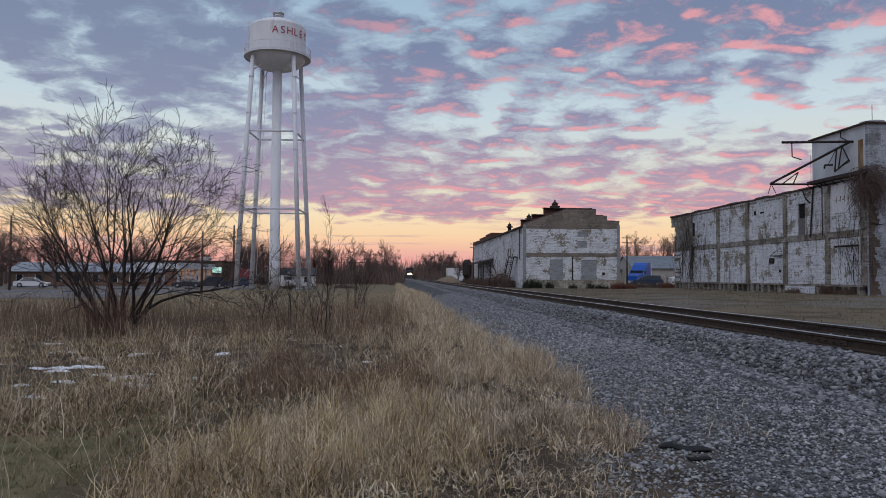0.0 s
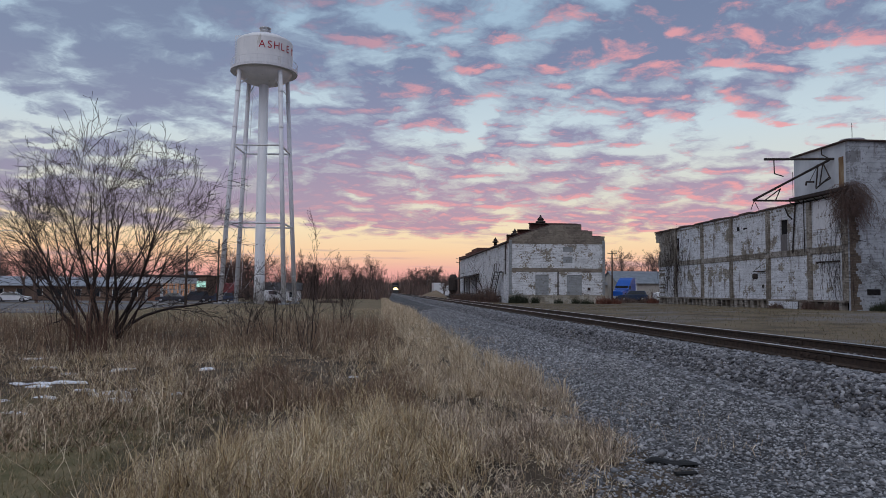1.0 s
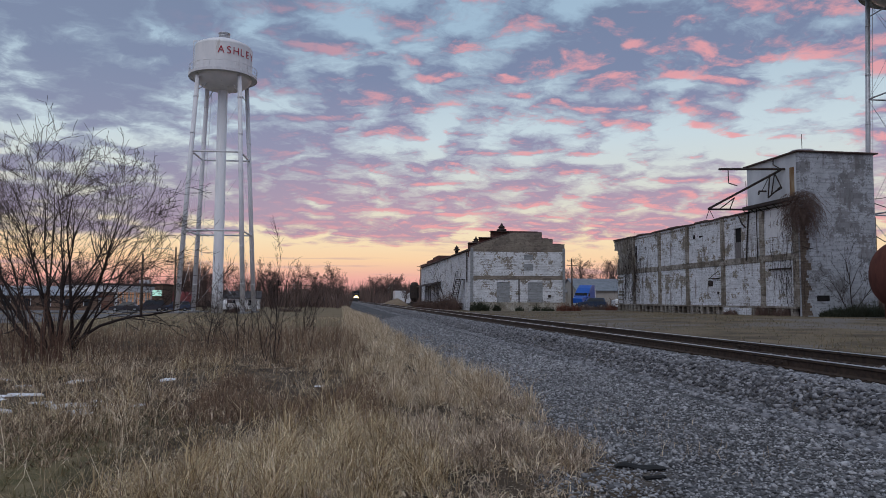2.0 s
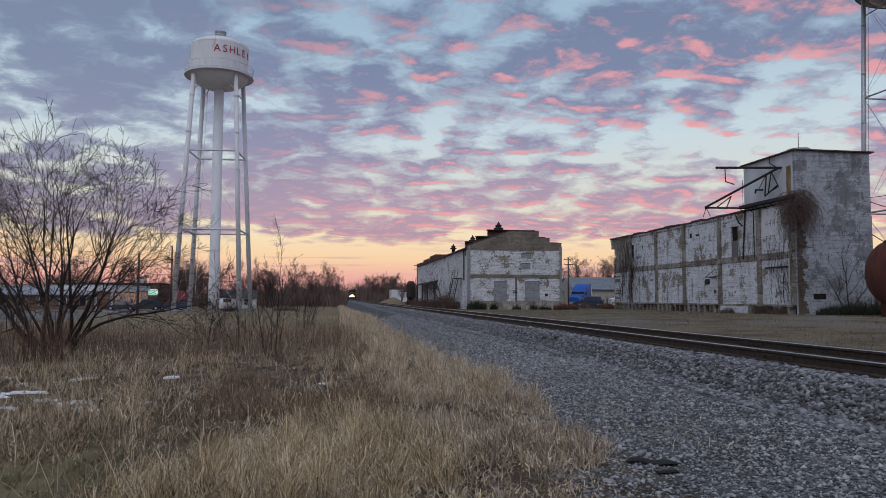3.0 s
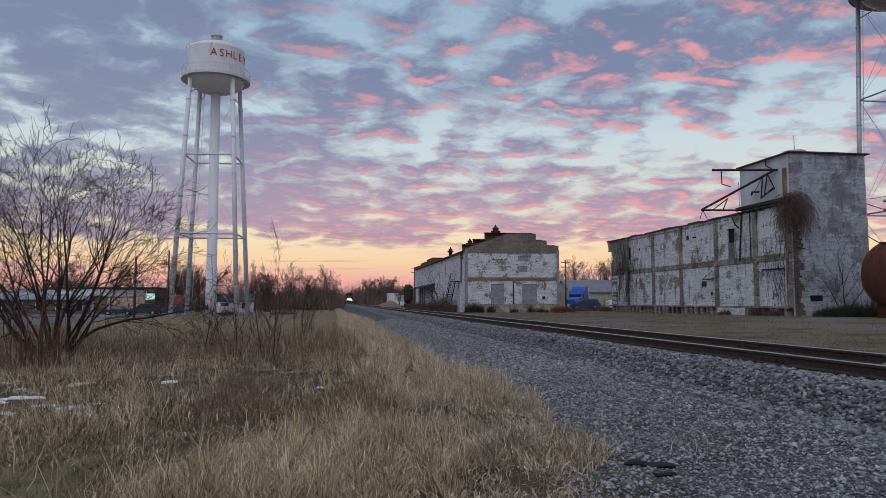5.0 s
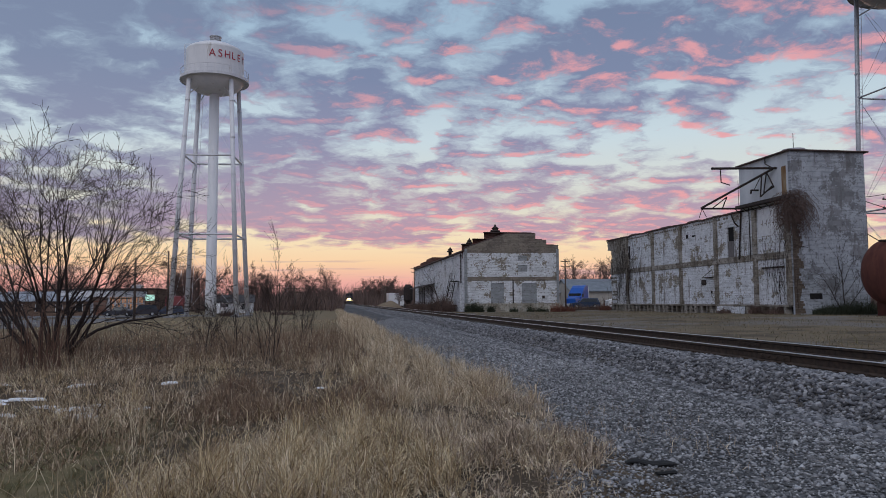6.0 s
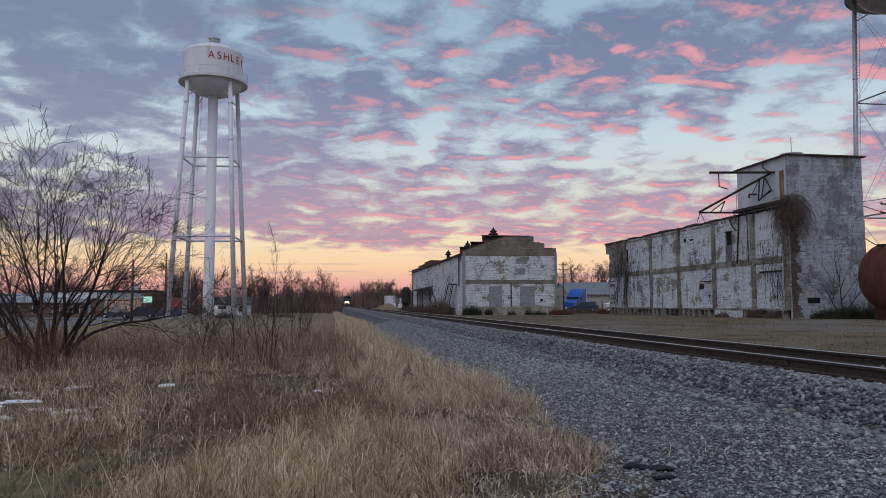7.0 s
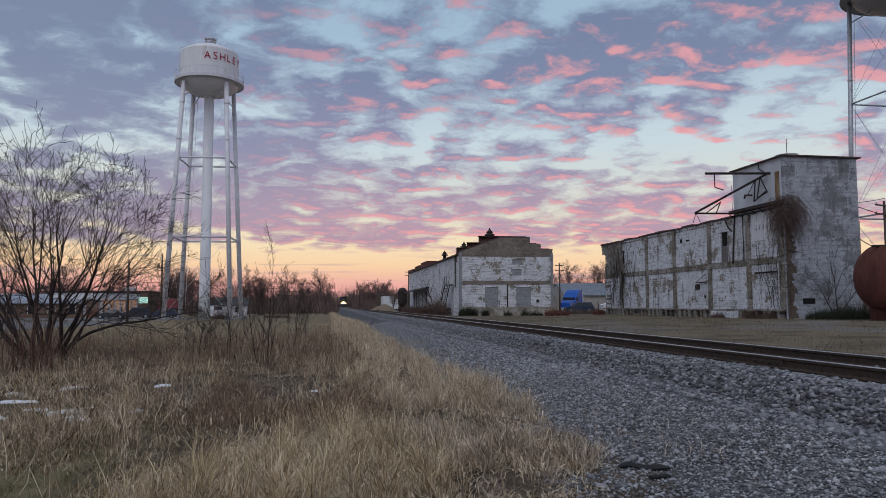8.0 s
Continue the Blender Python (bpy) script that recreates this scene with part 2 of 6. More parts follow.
TIE = surface("creosoted_wood", (0.05, 0.04, 0.032), (0.12, 0.095, 0.075), 9, 0.9, 0.6, 0.01, stretch=(0.3, 2, 2), vary=0.3)
WHITE = surface("tower_white_paint", (0.74, 0.75, 0.77), (0.82, 0.82, 0.83), 1.2, 0.45, 0.1, 0.004, stain=(0.60, 0.58, 0.56), stain_scale=0.9, stain_from=0.6, stretch=(1, 1, 0.25))
WHITE_WORN = surface("tower_leg_paint", (0.66, 0.67, 0.70), (0.78, 0.78, 0.80), 2.2, 0.5, 0.15, 0.004, stain=(0.34, 0.25, 0.2), stain_scale=2.2, stain_from=0.66, stretch=(1, 1, 0.3))
RED = surface("letter_red_paint", (0.36, 0.018, 0.04), (0.44, 0.03, 0.06), 4, 0.5, 0.1)
DARK = surface("dark_iron", (0.035, 0.03, 0.03), (0.075, 0.06, 0.052), 6, 0.75, 0.3, stain=(0.14, 0.07, 0.04), stain_scale=3, stain_from=0.58, metal=0.4)
SILVER = surface("galvanised_steel", (0.42, 0.43, 0.45), (0.55, 0.56, 0.58), 3, 0.5, 0.1, metal=0.5)
RUST = surface("rusted_tank_plate", (0.085, 0.03, 0.024), (0.14, 0.05, 0.035), 1.6, 0.85, 0.4, 0.01, stain=(0.085, 0.035, 0.028), stain_scale=0.8, stretch=(1, 1, 0.4))
GABLE = masonry("gable_painted_block", "y", (0.80, 0.82, 0.84), (0.34, 0.30, 0.24), (0.22, 0.2, 0.18), 0.54, grime_from=0.62, bare_scale=0.75)
GABLE_BARE = masonry("gable_bare_block", "y", (0.30, 0.26, 0.21), (0.24, 0.20, 0.165), (0.15, 0.135, 0.12), 0.5, grime_from=0.5)
GABLE_FOOT = masonry("gable_stone_foot", "y", (0.50, 0.47, 0.40), (0.40, 0.36, 0.28), (0.18, 0.16, 0.14), 0.47, unit=(0.55, 0.25))
SIDE = masonry("side_painted_block", "x", (0.78, 0.79, 0.81), (0.42, 0.39, 0.34), (0.3, 0.28, 0.26), 0.60, grime_from=0.56)
INFILL = masonry("grey_block_infill", "y", (0.36, 0.38, 0.39), (0.33, 0.345, 0.35), (0.24, 0.24, 0.24), 0.6, grime_from=0.7)
PLANT = masonry("plant_painted_block", "x", (0.80, 0.82, 0.85), (0.40, 0.36, 0.30), (0.22, 0.2, 0.18), 0.545, grime_from=0.52, grime=(0.14, 0.115, 0.09))
PLANT_BARE = masonry("plant_bare_concrete", "x", (0.40, 0.37, 0.325), (0.27, 0.235, 0.19), (0.15, 0.135, 0.12), 0.48, grime_from=0.49, grime=(0.10, 0.08, 0.06))
# front coloured darker than the side, to offset the strong sun lamp on it
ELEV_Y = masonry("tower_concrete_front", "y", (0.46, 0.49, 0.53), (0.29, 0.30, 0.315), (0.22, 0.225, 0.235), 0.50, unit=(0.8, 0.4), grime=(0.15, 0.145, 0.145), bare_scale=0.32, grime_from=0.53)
CORNER = masonry("stripped_corner_block", "y", (0.17, 0.135, 0.105), (0.13, 0.10, 0.08), (0.08, 0.07, 0.06), 0.5, grime_from=0.5, grime=(0.07, 0.055, 0.045))
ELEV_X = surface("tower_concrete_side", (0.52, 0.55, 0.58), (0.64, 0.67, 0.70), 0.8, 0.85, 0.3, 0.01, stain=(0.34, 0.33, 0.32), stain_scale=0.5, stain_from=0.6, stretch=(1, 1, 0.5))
RUSTRUN = surface("rust_run", (0.34, 0.26, 0.16), (0.20, 0.11, 0.05), 1.6, 0.9, 0.2, stretch=(1, 1, 0.3))
COPING = surface("dark_coping", (0.06, 0.045, 0.042), (0.12, 0.08, 0.07), 4, 0.8, 0.3)
BRICKRED = masonry("red_brick_parapet", "y", (0.20, 0.085, 0.065), (0.17, 0.07, 0.05), (0.12, 0.09, 0.08), 0.5, unit=(0.22, 0.075))
ROOF = surface("tar_roof", (0.05, 0.05, 0.055), (0.10, 0.095, 0.095), 2, 0.9, 0.4)
# near-black stand-in for the shade inside openings
BLACK = surface("opening_shade", (0.012, 0.011, 0.011), (0.022, 0.02, 0.02), 3, 0.9, 0.1)
GREYDOOR = surface("grey_board_door", (0.13, 0.12, 0.12), (0.2, 0.185, 0.18), 5, 0.85, 0.3, stretch=(1, 3, 0.4))
BARK = surface("bark_dark", (0.028, 0.021, 0.019), (0.06, 0.045, 0.04), 18, 0.9, 0.6, 0.01)
BARK_RED = surface("bark_reddish", (0.11, 0.062, 0.045), (0.17, 0.10, 0.07), 18, 0.9, 0.5, 0.01)
BARK_FAR = surface("bark_far_trees", (0.095, 0.066, 0.058), (0.17, 0.118, 0.10), 3, 0.95, 0.2)
DRY = blade_mat("dry_grass", [(0.05, (0.09, 0.058, 0.03)), (0.3, (0.26, 0.18, 0.095)), (0.55, (0.64, 0.485, 0.28)), (0.85, (0.97, 0.83, 0.56))])
PALE = blade_mat("pale_dry_grass", [(0.05, (0.15, 0.105, 0.066)), (0.35, (0.48, 0.36, 0.225)), (0.85, (0.97, 0.83, 0.62))])
THATCH = blade_mat("matted_thatch", [(0.05, (0.06, 0.042, 0.03)), (0.35, (0.20, 0.14, 0.092)), (0.62, (0.50, 0.37, 0.245)), (0.9, (0.97, 0.82, 0.61))])
FADED = blade_mat("faded_grey_straw", [(0.05, (0.10, 0.075, 0.055)), (0.32, (0.28, 0.215, 0.16)), (0.6, (0.48, 0.375, 0.28)), (0.9, (0.84, 0.70, 0.55))])
TURF = blade_mat("winter_turf", [(0.05, (0.12, 0.115, 0.055)), (0.4, (0.23, 0.195, 0.10)), (0.7, (0.38, 0.295, 0.17)), (0.95, (0.62, 0.50, 0.33))])
VERGE = blade_mat("verge_turf", [(0.05, (0.10, 0.095, 0.05)), (0.5, (0.19, 0.155, 0.09)), (0.95, (0.36, 0.28, 0.18))])
STEMS = blade_mat("weed_stems", [(0.05, (0.10, 0.06, 0.045)), (0.5, (0.22, 0.135, 0.09)), (0.9, (0.40, 0.29, 0.19))], 0.15)
# browns lifted a little, distance haze put into the colour
THICKET = blade_mat("far_thicket", [(0.1, (0.09, 0.062, 0.055)), (0.9, (0.22, 0.15, 0.125))], 0.12)
REDBUSH = blade_mat("red_twigs", [(0.1, (0.11, 0.045, 0.035)), (0.9, (0.28, 0.11, 0.075))])
EVERGREEN = blade_mat("evergreen", [(0.1, (0.02, 0.032, 0.02)), (0.9, (0.05, 0.065, 0.04))])
SNOW = surface("old_snow", (0.74, 0.77, 0.82), (0.84, 0.86, 0.9), 9, 0.8, 0.5, 0.02)
ASPHALT = surface("street_asphalt", (0.10, 0.10, 0.105), (0.17, 0.165, 0.165), 3, 0.9, 0.3, stain=(0.22, 0.21, 0.2), stain_scale=0.25)
DIRT = surface("gravel_heap", (0.16, 0.12, 0.08), (0.25, 0.19, 0.13), 5, 0.95, 0.6)
POLEWOOD = surface("utility_pole_wood", (0.075, 0.055, 0.045), (0.13, 0.10, 0.08), 8, 0.9, 0.4, stretch=(2, 2, 0.2))
TRIM = surface("white_trim", (0.66, 0.67, 0.69), (0.76, 0.77, 0.78), 3, 0.6, 0.1)
STOREBRICK = masonry("store_brick", "y", (0.30, 0.15, 0.11), (0.33, 0.17, 0.12), (0.2, 0.17, 0.15), 0.5, unit=(0.22, 0.075))
BROWNWALL = surface("brown_siding", (0.15, 0.10, 0.075), (0.21, 0.145, 0.11), 3, 0.85, 0.2)
METALROOF = surface("pale_metal_roof", (0.26, 0.28, 0.31), (0.36, 0.38, 0.42), 1, 0.5, 0.1, metal=0.2)
BARNWALL = surface("tan_metal_wall", (0.40, 0.37, 0.33), (0.47, 0.44, 0.39), 1, 0.6, 0.1)
BARNROOF = surface("grey_metal_roof", (0.16, 0.18, 0.2), (0.24, 0.26, 0.28), 1, 0.5, 0.1, metal=0.2)
BLUE = surface("blue_truck_paint", (0.01, 0.075, 0.36), (0.015, 0.10, 0.42), 1, 0.3, 0.02, spec=0.5)
CARDARK = surface("dark_car_paint", (0.02, 0.022, 0.028), (0.03, 0.032, 0.04), 1, 0.25, 0.02, spec=0.6)
CARNAVY = surface("navy_car_paint", (0.03, 0.045, 0.085), (0.04, 0.06, 0.10), 1, 0.25, 0.02, spec=0.6)
CARWHITE = surface("white_car_paint", (0.7, 0.71, 0.72), (0.76, 0.76, 0.77), 1, 0.3, 0.02, spec=0.5)
GLASS = surface("dark_window_glass", (0.02, 0.023, 0.027), (0.03, 0.033, 0.038), 1, 0.06, 0.0, spec=0.6)
TYRE = surface("tyre_rubber", (0.015, 0.015, 0.015), (0.025, 0.025, 0.025), 6, 0.9, 0.2)
REDROOF = surface("red_awning", (0.12, 0.025, 0.026), (0.16, 0.035, 0.035), 2, 0.8, 0.1)
LOCO = surface("locomotive_paint", (0.03, 0.03, 0.033), (0.055, 0.05, 0.05), 1, 0.6, 0.1)
HEADLIGHT = glow("headlight_lens", (1.0, 0.70, 0.32), 7.0)
# weak glow added to the shop windows to brighten the dark store front
SHOPFILL = glow("shop_window_fill_glow", (0.85, 0.46, 0.30), 0.34)
SIGNGLOW = glow("lit_sign", (0.55, 0.95, 0.85), 0.8)


# ---- mesh helpers ----
class Shape:
    """A growing list of vertices and faces."""

    def __init__(self):
        self.v, self.f = [], []

    def face_list(self, verts, faces):
        n = len(self.v)
        self.v += [tuple(p) for p in verts]
        self.f += [tuple(i + n for i in f) for f in faces]
        return self

    def box(self, x0, x1, y0, y1, z0, z1, c=0.0):
        """A box; c: the width of its chamfered edges."""
        if not c:
            return self.face_list([(x, y, z) for z in (z0, z1) for x, y in ((x0, y0), (x1, y0), (x1, y1), (x0, y1))],
                                  [(3, 2, 1, 0), (4, 5, 6, 7), (0, 1, 5, 4), (1, 2, 6, 5), (2, 3, 7, 6), (3, 0, 4, 7)])
        rings = []
        for z, d in ((z0, c), (z0 + c, 0), (z1 - c, 0), (z1, c)):
            e = d + c
            rings.append([(x0 + e, y0 + d, z), (x1 - e, y0 + d, z), (x1 - d, y0 + e, z), (x1 - d, y1 - e, z),
                          (x1 - e, y1 - d, z), (x0 + e, y1 - d, z), (x0 + d, y1 - e, z), (x0 + d, y0 + e, z)])
        return self.loft(rings)

    def loft(self, rings, caps=True, closed=True):
        n = len(rings[0])
        faces = [(k * n + i, k * n + (i + 1) % n, (k + 1) * n + (i + 1) % n, (k + 1) * n + i)
                 for k in range(len(rings) - 1) for i in range(n if closed else n - 1)]
        if caps:
            faces += [tuple(range(n - 1, -1, -1)), tuple((len(rings) - 1) * n + i for i in range(n))]
        return self.face_list([p for r in rings for p in r], faces)

    def tube(self, p0, p1, r0, r1=None, n=8, caps=True):
        r1 = r0 if r1 is None else r1
        p0, p1 = Vector(p0), Vector(p1)
        d = (p1 - p0).normalized()
        a = d.orthogonal().normalized()
        b = d.cross(a)
        ring = lambda p, r: [p + (a * math.cos(t) + b * math.sin(t)) * r for t in (2 * math.pi * i / n for i in range(n))]
        return self.loft([ring(p0, r0), ring(p1, r1)], caps)

    def wire(self, pts, r, n=5):
        for p, q in zip(pts, pts[1:]):
            self.tube(p, q, r, r, n)
        return self

    def lathe(self, profile, n=32, at=(0, 0, 0), caps=True):
        return self.loft([[(at[0] + r * math.cos(2 * math.pi * i / n), at[1] + r * math.sin(2 * math.pi * i / n), at[2] + z) for i in range(n)]
                          for r, z in profile], caps)

    def slab_x(self, outline, x0, x1):
        """An outline of (y, z) pushed from x0 to x1."""
        return self.loft([[(x1, y, z) for y, z in outline], [(x0, y, z) for y, z in outline]])

    def slab_y(self, outline, y0, y1):
        """An outline of (x, z) pushed from y0 to y1."""
        return self.loft([[(x, y0, z) for x, z in outline], [(x, y1, z) for x, z in outline]])


def mesh_of(name, shape, mat, smooth=False):
    me = bpy.data.meshes.new(name)
    me.from_pydata(shape.v, [], shape.f)
    me.materials.append(mat)
    if smooth:
        me.polygons.foreach_set("use_smooth", [True] * len(me.polygons))
    me.update()
    return me


def part(name, shape, mat, parent=None, label="", smooth=False):
    """One mesh under a thing or a part; its vertices are given in the thing's own space."""
    ob = new(name, mesh_of(name, shape, mat, smooth))
    if parent is not None:
        ob.parent = parent
    if label:
        ob["label"] = label
    return ob


def thing(name, m, label, category, group="", kind=""):
    ob = new(name)
    ob.matrix_basis = m
    return tagged(ob, label, category, group, kind)


def solid(name, shape, mat, label, category, kind="", smooth=False, m=None, group=""):
    ob = part(name, shape, mat, None, "", smooth)
    if m is not None:
        ob.matrix_basis = m
    return tagged(ob, label, category, group, kind)


def big_mesh(name, verts, faces, mat, smooth=False):
    """A mesh from arrays; all faces have as many corners as the array has columns."""
    me = bpy.data.meshes.new(name)
    k = faces.shape[1]
    me.vertices.add(len(verts))
    me.vertices.foreach_set("co", np.ascontiguousarray(verts, dtype=np.float32).ravel())
    me.loops.add(faces.size)
    me.loops.foreach_set("vertex_index", np.ascontiguousarray(faces, dtype=np.int32).ravel())
    me.polygons.add(len(faces))
    me.polygons.foreach_set("loop_start", np.arange(0, faces.size, k, dtype=np.int32))
    if smooth:
        me.polygons.foreach_set("use_smooth", np.ones(len(faces), dtype=bool))
    me.materials.append(mat)
    me.update(calc_edges=True)
    return new(name, me)


def ease(x, lo, hi):
    t = np.clip((np.asarray(x, dtype=float) - lo) / (hi - lo), 0, 1)
    return t * t * (3 - 2 * t)


def gz(x, y):
    """Height of the ground."""
    x, y = np.asarray(x, dtype=float), np.asarray(y, dtype=float)
    left = -0.005 * np.clip(y - 15, 0, 110)
    z = left + ease(x, 3.0, 5.7) * (0.2 - left)
    z = z + ease(x, 8.6, 11) * (0.08 + 0.10 * ease(y, 70, 45)) + 0.22 * ease(x, 12, 20) * ease(x, 35, 29) * np.exp(-((y - 36) / 16) ** 2)
    lumps = 0.045 * np.sin(x * 1.9 + 0.6 * y) * np.sin(y * 1.3 - 0.5 * x) + 0.03 * np.sin(x * 4.1 + 1.0) * np.sin(y * 3.3)
    return z + lumps * ease(x, 3.2, 2.0) * ease(y, 60, 30)


def rand_at(x, y):
    """Smooth values of about 0 to 1 over the ground, for patches."""
    return 0.5 + 0.25 * (np.sin(x * 0.9 + 1.3 * np.sin(y * 0.37)) + np.sin(y * 0.71 + 1.7 * np.sin(x * 0.53 + 2)))


# ---- ground ----
def axis(far, near, n):
    s = np.sinh(np.linspace(-1, 1, n) * 6.2) / np.sinh(6.2)
    return np.unique(np.round(np.concatenate([s * far, near]), 3))


gx = axis(4000, np.arange(-14, 14, 0.35), 70)
gy = axis(4000, np.arange(0, 34, 0.35), 90)
GX, GY = np.meshgrid(gx, gy)
gverts = np.stack([GX, GY, gz(GX, GY)], -1).reshape(-1, 3)
nx = len(gx)
gi = (np.arange(len(gy) - 1)[:, None] * nx + np.arange(nx - 1)[None]).reshape(-1, 1)
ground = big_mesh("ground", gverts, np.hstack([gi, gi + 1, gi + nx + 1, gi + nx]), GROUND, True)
tagged(ground, "flat ground of winter grass, bare soil and grey gravel", "ground", "", "structure")

TRACK, TOP = 7.55, 0.77
NEAR, FAR = -60.0, 700.0

# ---- railway ----
bed = Shape()
prof = [(5.35, -0.7), (5.35, 0.02), (5.75, 0.2), (6.02, 0.49), (6.2, 0.583), (8.9, 0.583), (9.08, 0.49), (9.7, 0.2), (9.9, -0.7)]
bed.loft([[(x, y, z) for x, z in prof] for y in (NEAR, FAR)])
ballast = solid("ballast", bed, BALLAST, "raised bed of coarse grey crushed-stone ballast under the track", "ballast", "structure")


def stones(name, n, sampler, size, mat, label, sides=20):
    """Crushed stones, each of its own shape and lie."""
    rng = np.random.default_rng(abs(len(name) * 7 + n))
    if sides == 20:
        g = (1 + 5 ** 0.5) / 2
        base = np.array([(-1, g, 0), (1, g, 0), (-1, -g, 0), (1, -g, 0), (0, -1, g), (0, 1, g), (0, -1, -g), (0, 1, -g), (g, 0, -1), (g, 0, 1), (-g, 0, -1), (-g, 0, 1)], float) / 1.9
        tri = np.array([(0, 11, 5), (0, 5, 1), (0, 1, 7), (0, 7, 10), (0, 10, 11), (1, 5, 9), (5, 11, 4), (11, 10, 2), (10, 7, 6), (7, 1, 8),
                        (3, 9, 4), (3, 4, 2), (3, 2, 6), (3, 6, 8), (3, 8, 9), (4, 9, 5), (2, 4, 11), (6, 2, 10), (8, 6, 7), (9, 8, 1)])
    else:
        base = np.array([(1, 0, 0), (-1, 0, 0), (0, 1, 0), (0, -1, 0), (0, 0, 1), (0, 0, -1)], float)
        tri = np.array([(0, 2, 4), (2, 1, 4), (1, 3, 4), (3, 0, 4), (2, 0, 5), (1, 2, 5), (3, 1, 5), (0, 3, 5)])
    pos = sampler(rng, n)
    n = len(pos)
    k = len(base)
    v = base[None] * rng.uniform(0.72, 1.28, (n, k, 1)) * rng.uniform((0.8, 0.6, 0.38), (1.3, 1.0, 0.75), (n, 3))[:, None]
    a, t = rng.uniform(0, 6.28, n), rng.normal(0, 0.45, n)
    ct, st, ca, sa = np.cos(t)[:, None], np.sin(t)[:, None], np.cos(a)[:, None], np.sin(a)[:, None]
    y, z = v[..., 1] * ct - v[..., 2] * st, v[..., 1] * st + v[..., 2] * ct
    x, y = v[..., 0] * ca - y * sa, v[..., 0] * sa + y * ca
    s = (size * rng.lognormal(0, 0.32, n))[:, None]
    out = np.stack([x * s + pos[:, :1], y * s + pos[:, 1:2], z * s + pos[:, 2:3]], -1)
    faces = (tri[None] + (np.arange(n) * k)[:, None, None]).reshape(-1, 3)
    return tagged(big_mesh(name, out.reshape(-1, 3), faces, mat), label, "gravel", "", "stuff")


def bed_z(x):
    return np.interp(x, [p[0] for p in prof[1:8]], [p[1] for p in prof[1:8]])


def on_bed(x0, x1, y0, y1, power=1.0):
    def sample(rng, n):
        x, y = rng.uniform(x0, x1, n), y0 + (y1 - y0) * rng.random(n) ** power
        x = x + 0.25 * (rand_at(x * 2, y) - 0.5)
        return np.stack([x, y, np.maximum(bed_z(x), gz(x, y)) + rng.uniform(-0.015, 0.012, n)], 1)
    return sample


def grass_edge(y):
    """Where the tall grass ends and the gravel begins."""
    return np.interp(y, [0, 4, 5.6, 7.4, 11.5, 19, 66, 100, 140], [1.7, 2.1, 2.45, 2.85, 3.05, 2.85, 3.1, 2.4, 2.4]) + 0.16 * np.sin(y * 2.1) + 0.1 * np.sin(y * 5.3)


def on_gravel(y0, y1, power=1.0):
    def sample(rng, n):
        y = y0 + (y1 - y0) * rng.random(n) ** power
        x = grass_edge(y) - 0.35 + (5.6 - grass_edge(y)) * rng.random(n) ** 0.85
        return np.stack([x, y, gz(x, y) + rng.uniform(-0.012, 0.012, n)], 1)
    return sample


stones("ballast_stones", 26000, on_bed(5.3, 6.6, 5.5, 32, 1.5), 0.032, STONE, "coarse grey crushed ballast stones on the track shoulder")
stones("far_ballast_stones", 26000, on_bed(5.3, 6.5, 30, 120, 1.4), 0.045, STONE, "grey crushed ballast stones along the distant track", 8)
stones("inner_ballast_stones", 9000, on_bed(6.95, 9.2, 7, 45, 1.3), 0.034, STONE, "grey ballast stones between the rails", 8)
stones("gravel_chips", 40000, on_gravel(3.6, 16, 1.15), 0.0175, STONE_PALE, "pale grey limestone chips beside the track", 8)
stones("far_gravel_chips", 26000, on_gravel(14, 60, 1.5), 0.028, STONE_PALE, "pale grey limestone chips further along the track", 8)
stones("coarse_chips", 1800, on_gravel(3.8, 22, 1.2), 0.030, STONE_PALE, "scattered larger pale stones on the gravel strip")

# rails, each with foot, web and worn head
rail_prof = [(-0.07, 0), (0.07, 0), (0.07, 0.012), (0.012, 0.035), (0.012, 0.12), (0.036, 0.135), (0.036, 0.168), (-0.036, 0.168), (-0.036, 0.135), (-0.012, 0.12), (-0.012, 0.035), (-0.07, 0.012)]
for side in (-0.75, 0.75):
    rail = thing("rail", pose(TRACK + side, 0, TOP - 0.175), "rust-brown steel running rail with a bright worn head", "rail", "rails")
    part("rail_body", Shape().loft([[(x, y, z) for x, z in rail_prof] for y in (NEAR, FAR)]), RAIL, rail)
    part("running_surface", Shape().loft([[(-0.034, y, 0.1665), (0.034, y, 0.1665), (0.03, y, 0.175), (-0.03, y, 0.175)] for y in (NEAR, FAR)]), RAIL_HEAD, rail, "bright worn rail top")
    plate = Shape().box(-0.11, 0.11, -0.09, 0.09, -0.018, -0.001)
    for sx in (-0.085, 0.085):
        plate.box(sx - 0.012, sx + 0.012, -0.05, -0.026, -0.001, 0.02)
    plate_mesh = mesh_of("tie_plate", plate, RAIL)
    for k in range(60):
        ob = new("tie_plate", plate_mesh)
        ob.parent, ob.location = rail, (0, 6.5 + k * 0.55, 0)
    bar = Shape().box(-0.03, -0.014, -0.4, 0.4, 0.035, 0.12, 0.004)
    for b_ in range(4):
        bar.tube((-0.06, -0.28 + b_ * 0.19, 0.08), (-0.03, -0.28 + b_ * 0.19, 0.08), 0.016, n=6)
    bar_mesh = mesh_of("joint_bar", bar, RAIL)
    for k in range(5):
        ob = new("joint_bar", bar_mesh)
        ob.parent, ob.location = rail, (0, 9.6 + k * 11.9 + (3.1 if side > 0 else 0), 0)
tie_mesh = mesh_of("tie", Shape().box(-1.3, 1.3, -0.11, 0.11, -0.17, 0.0, 0.012), TIE)
rng0 = random.Random(5)
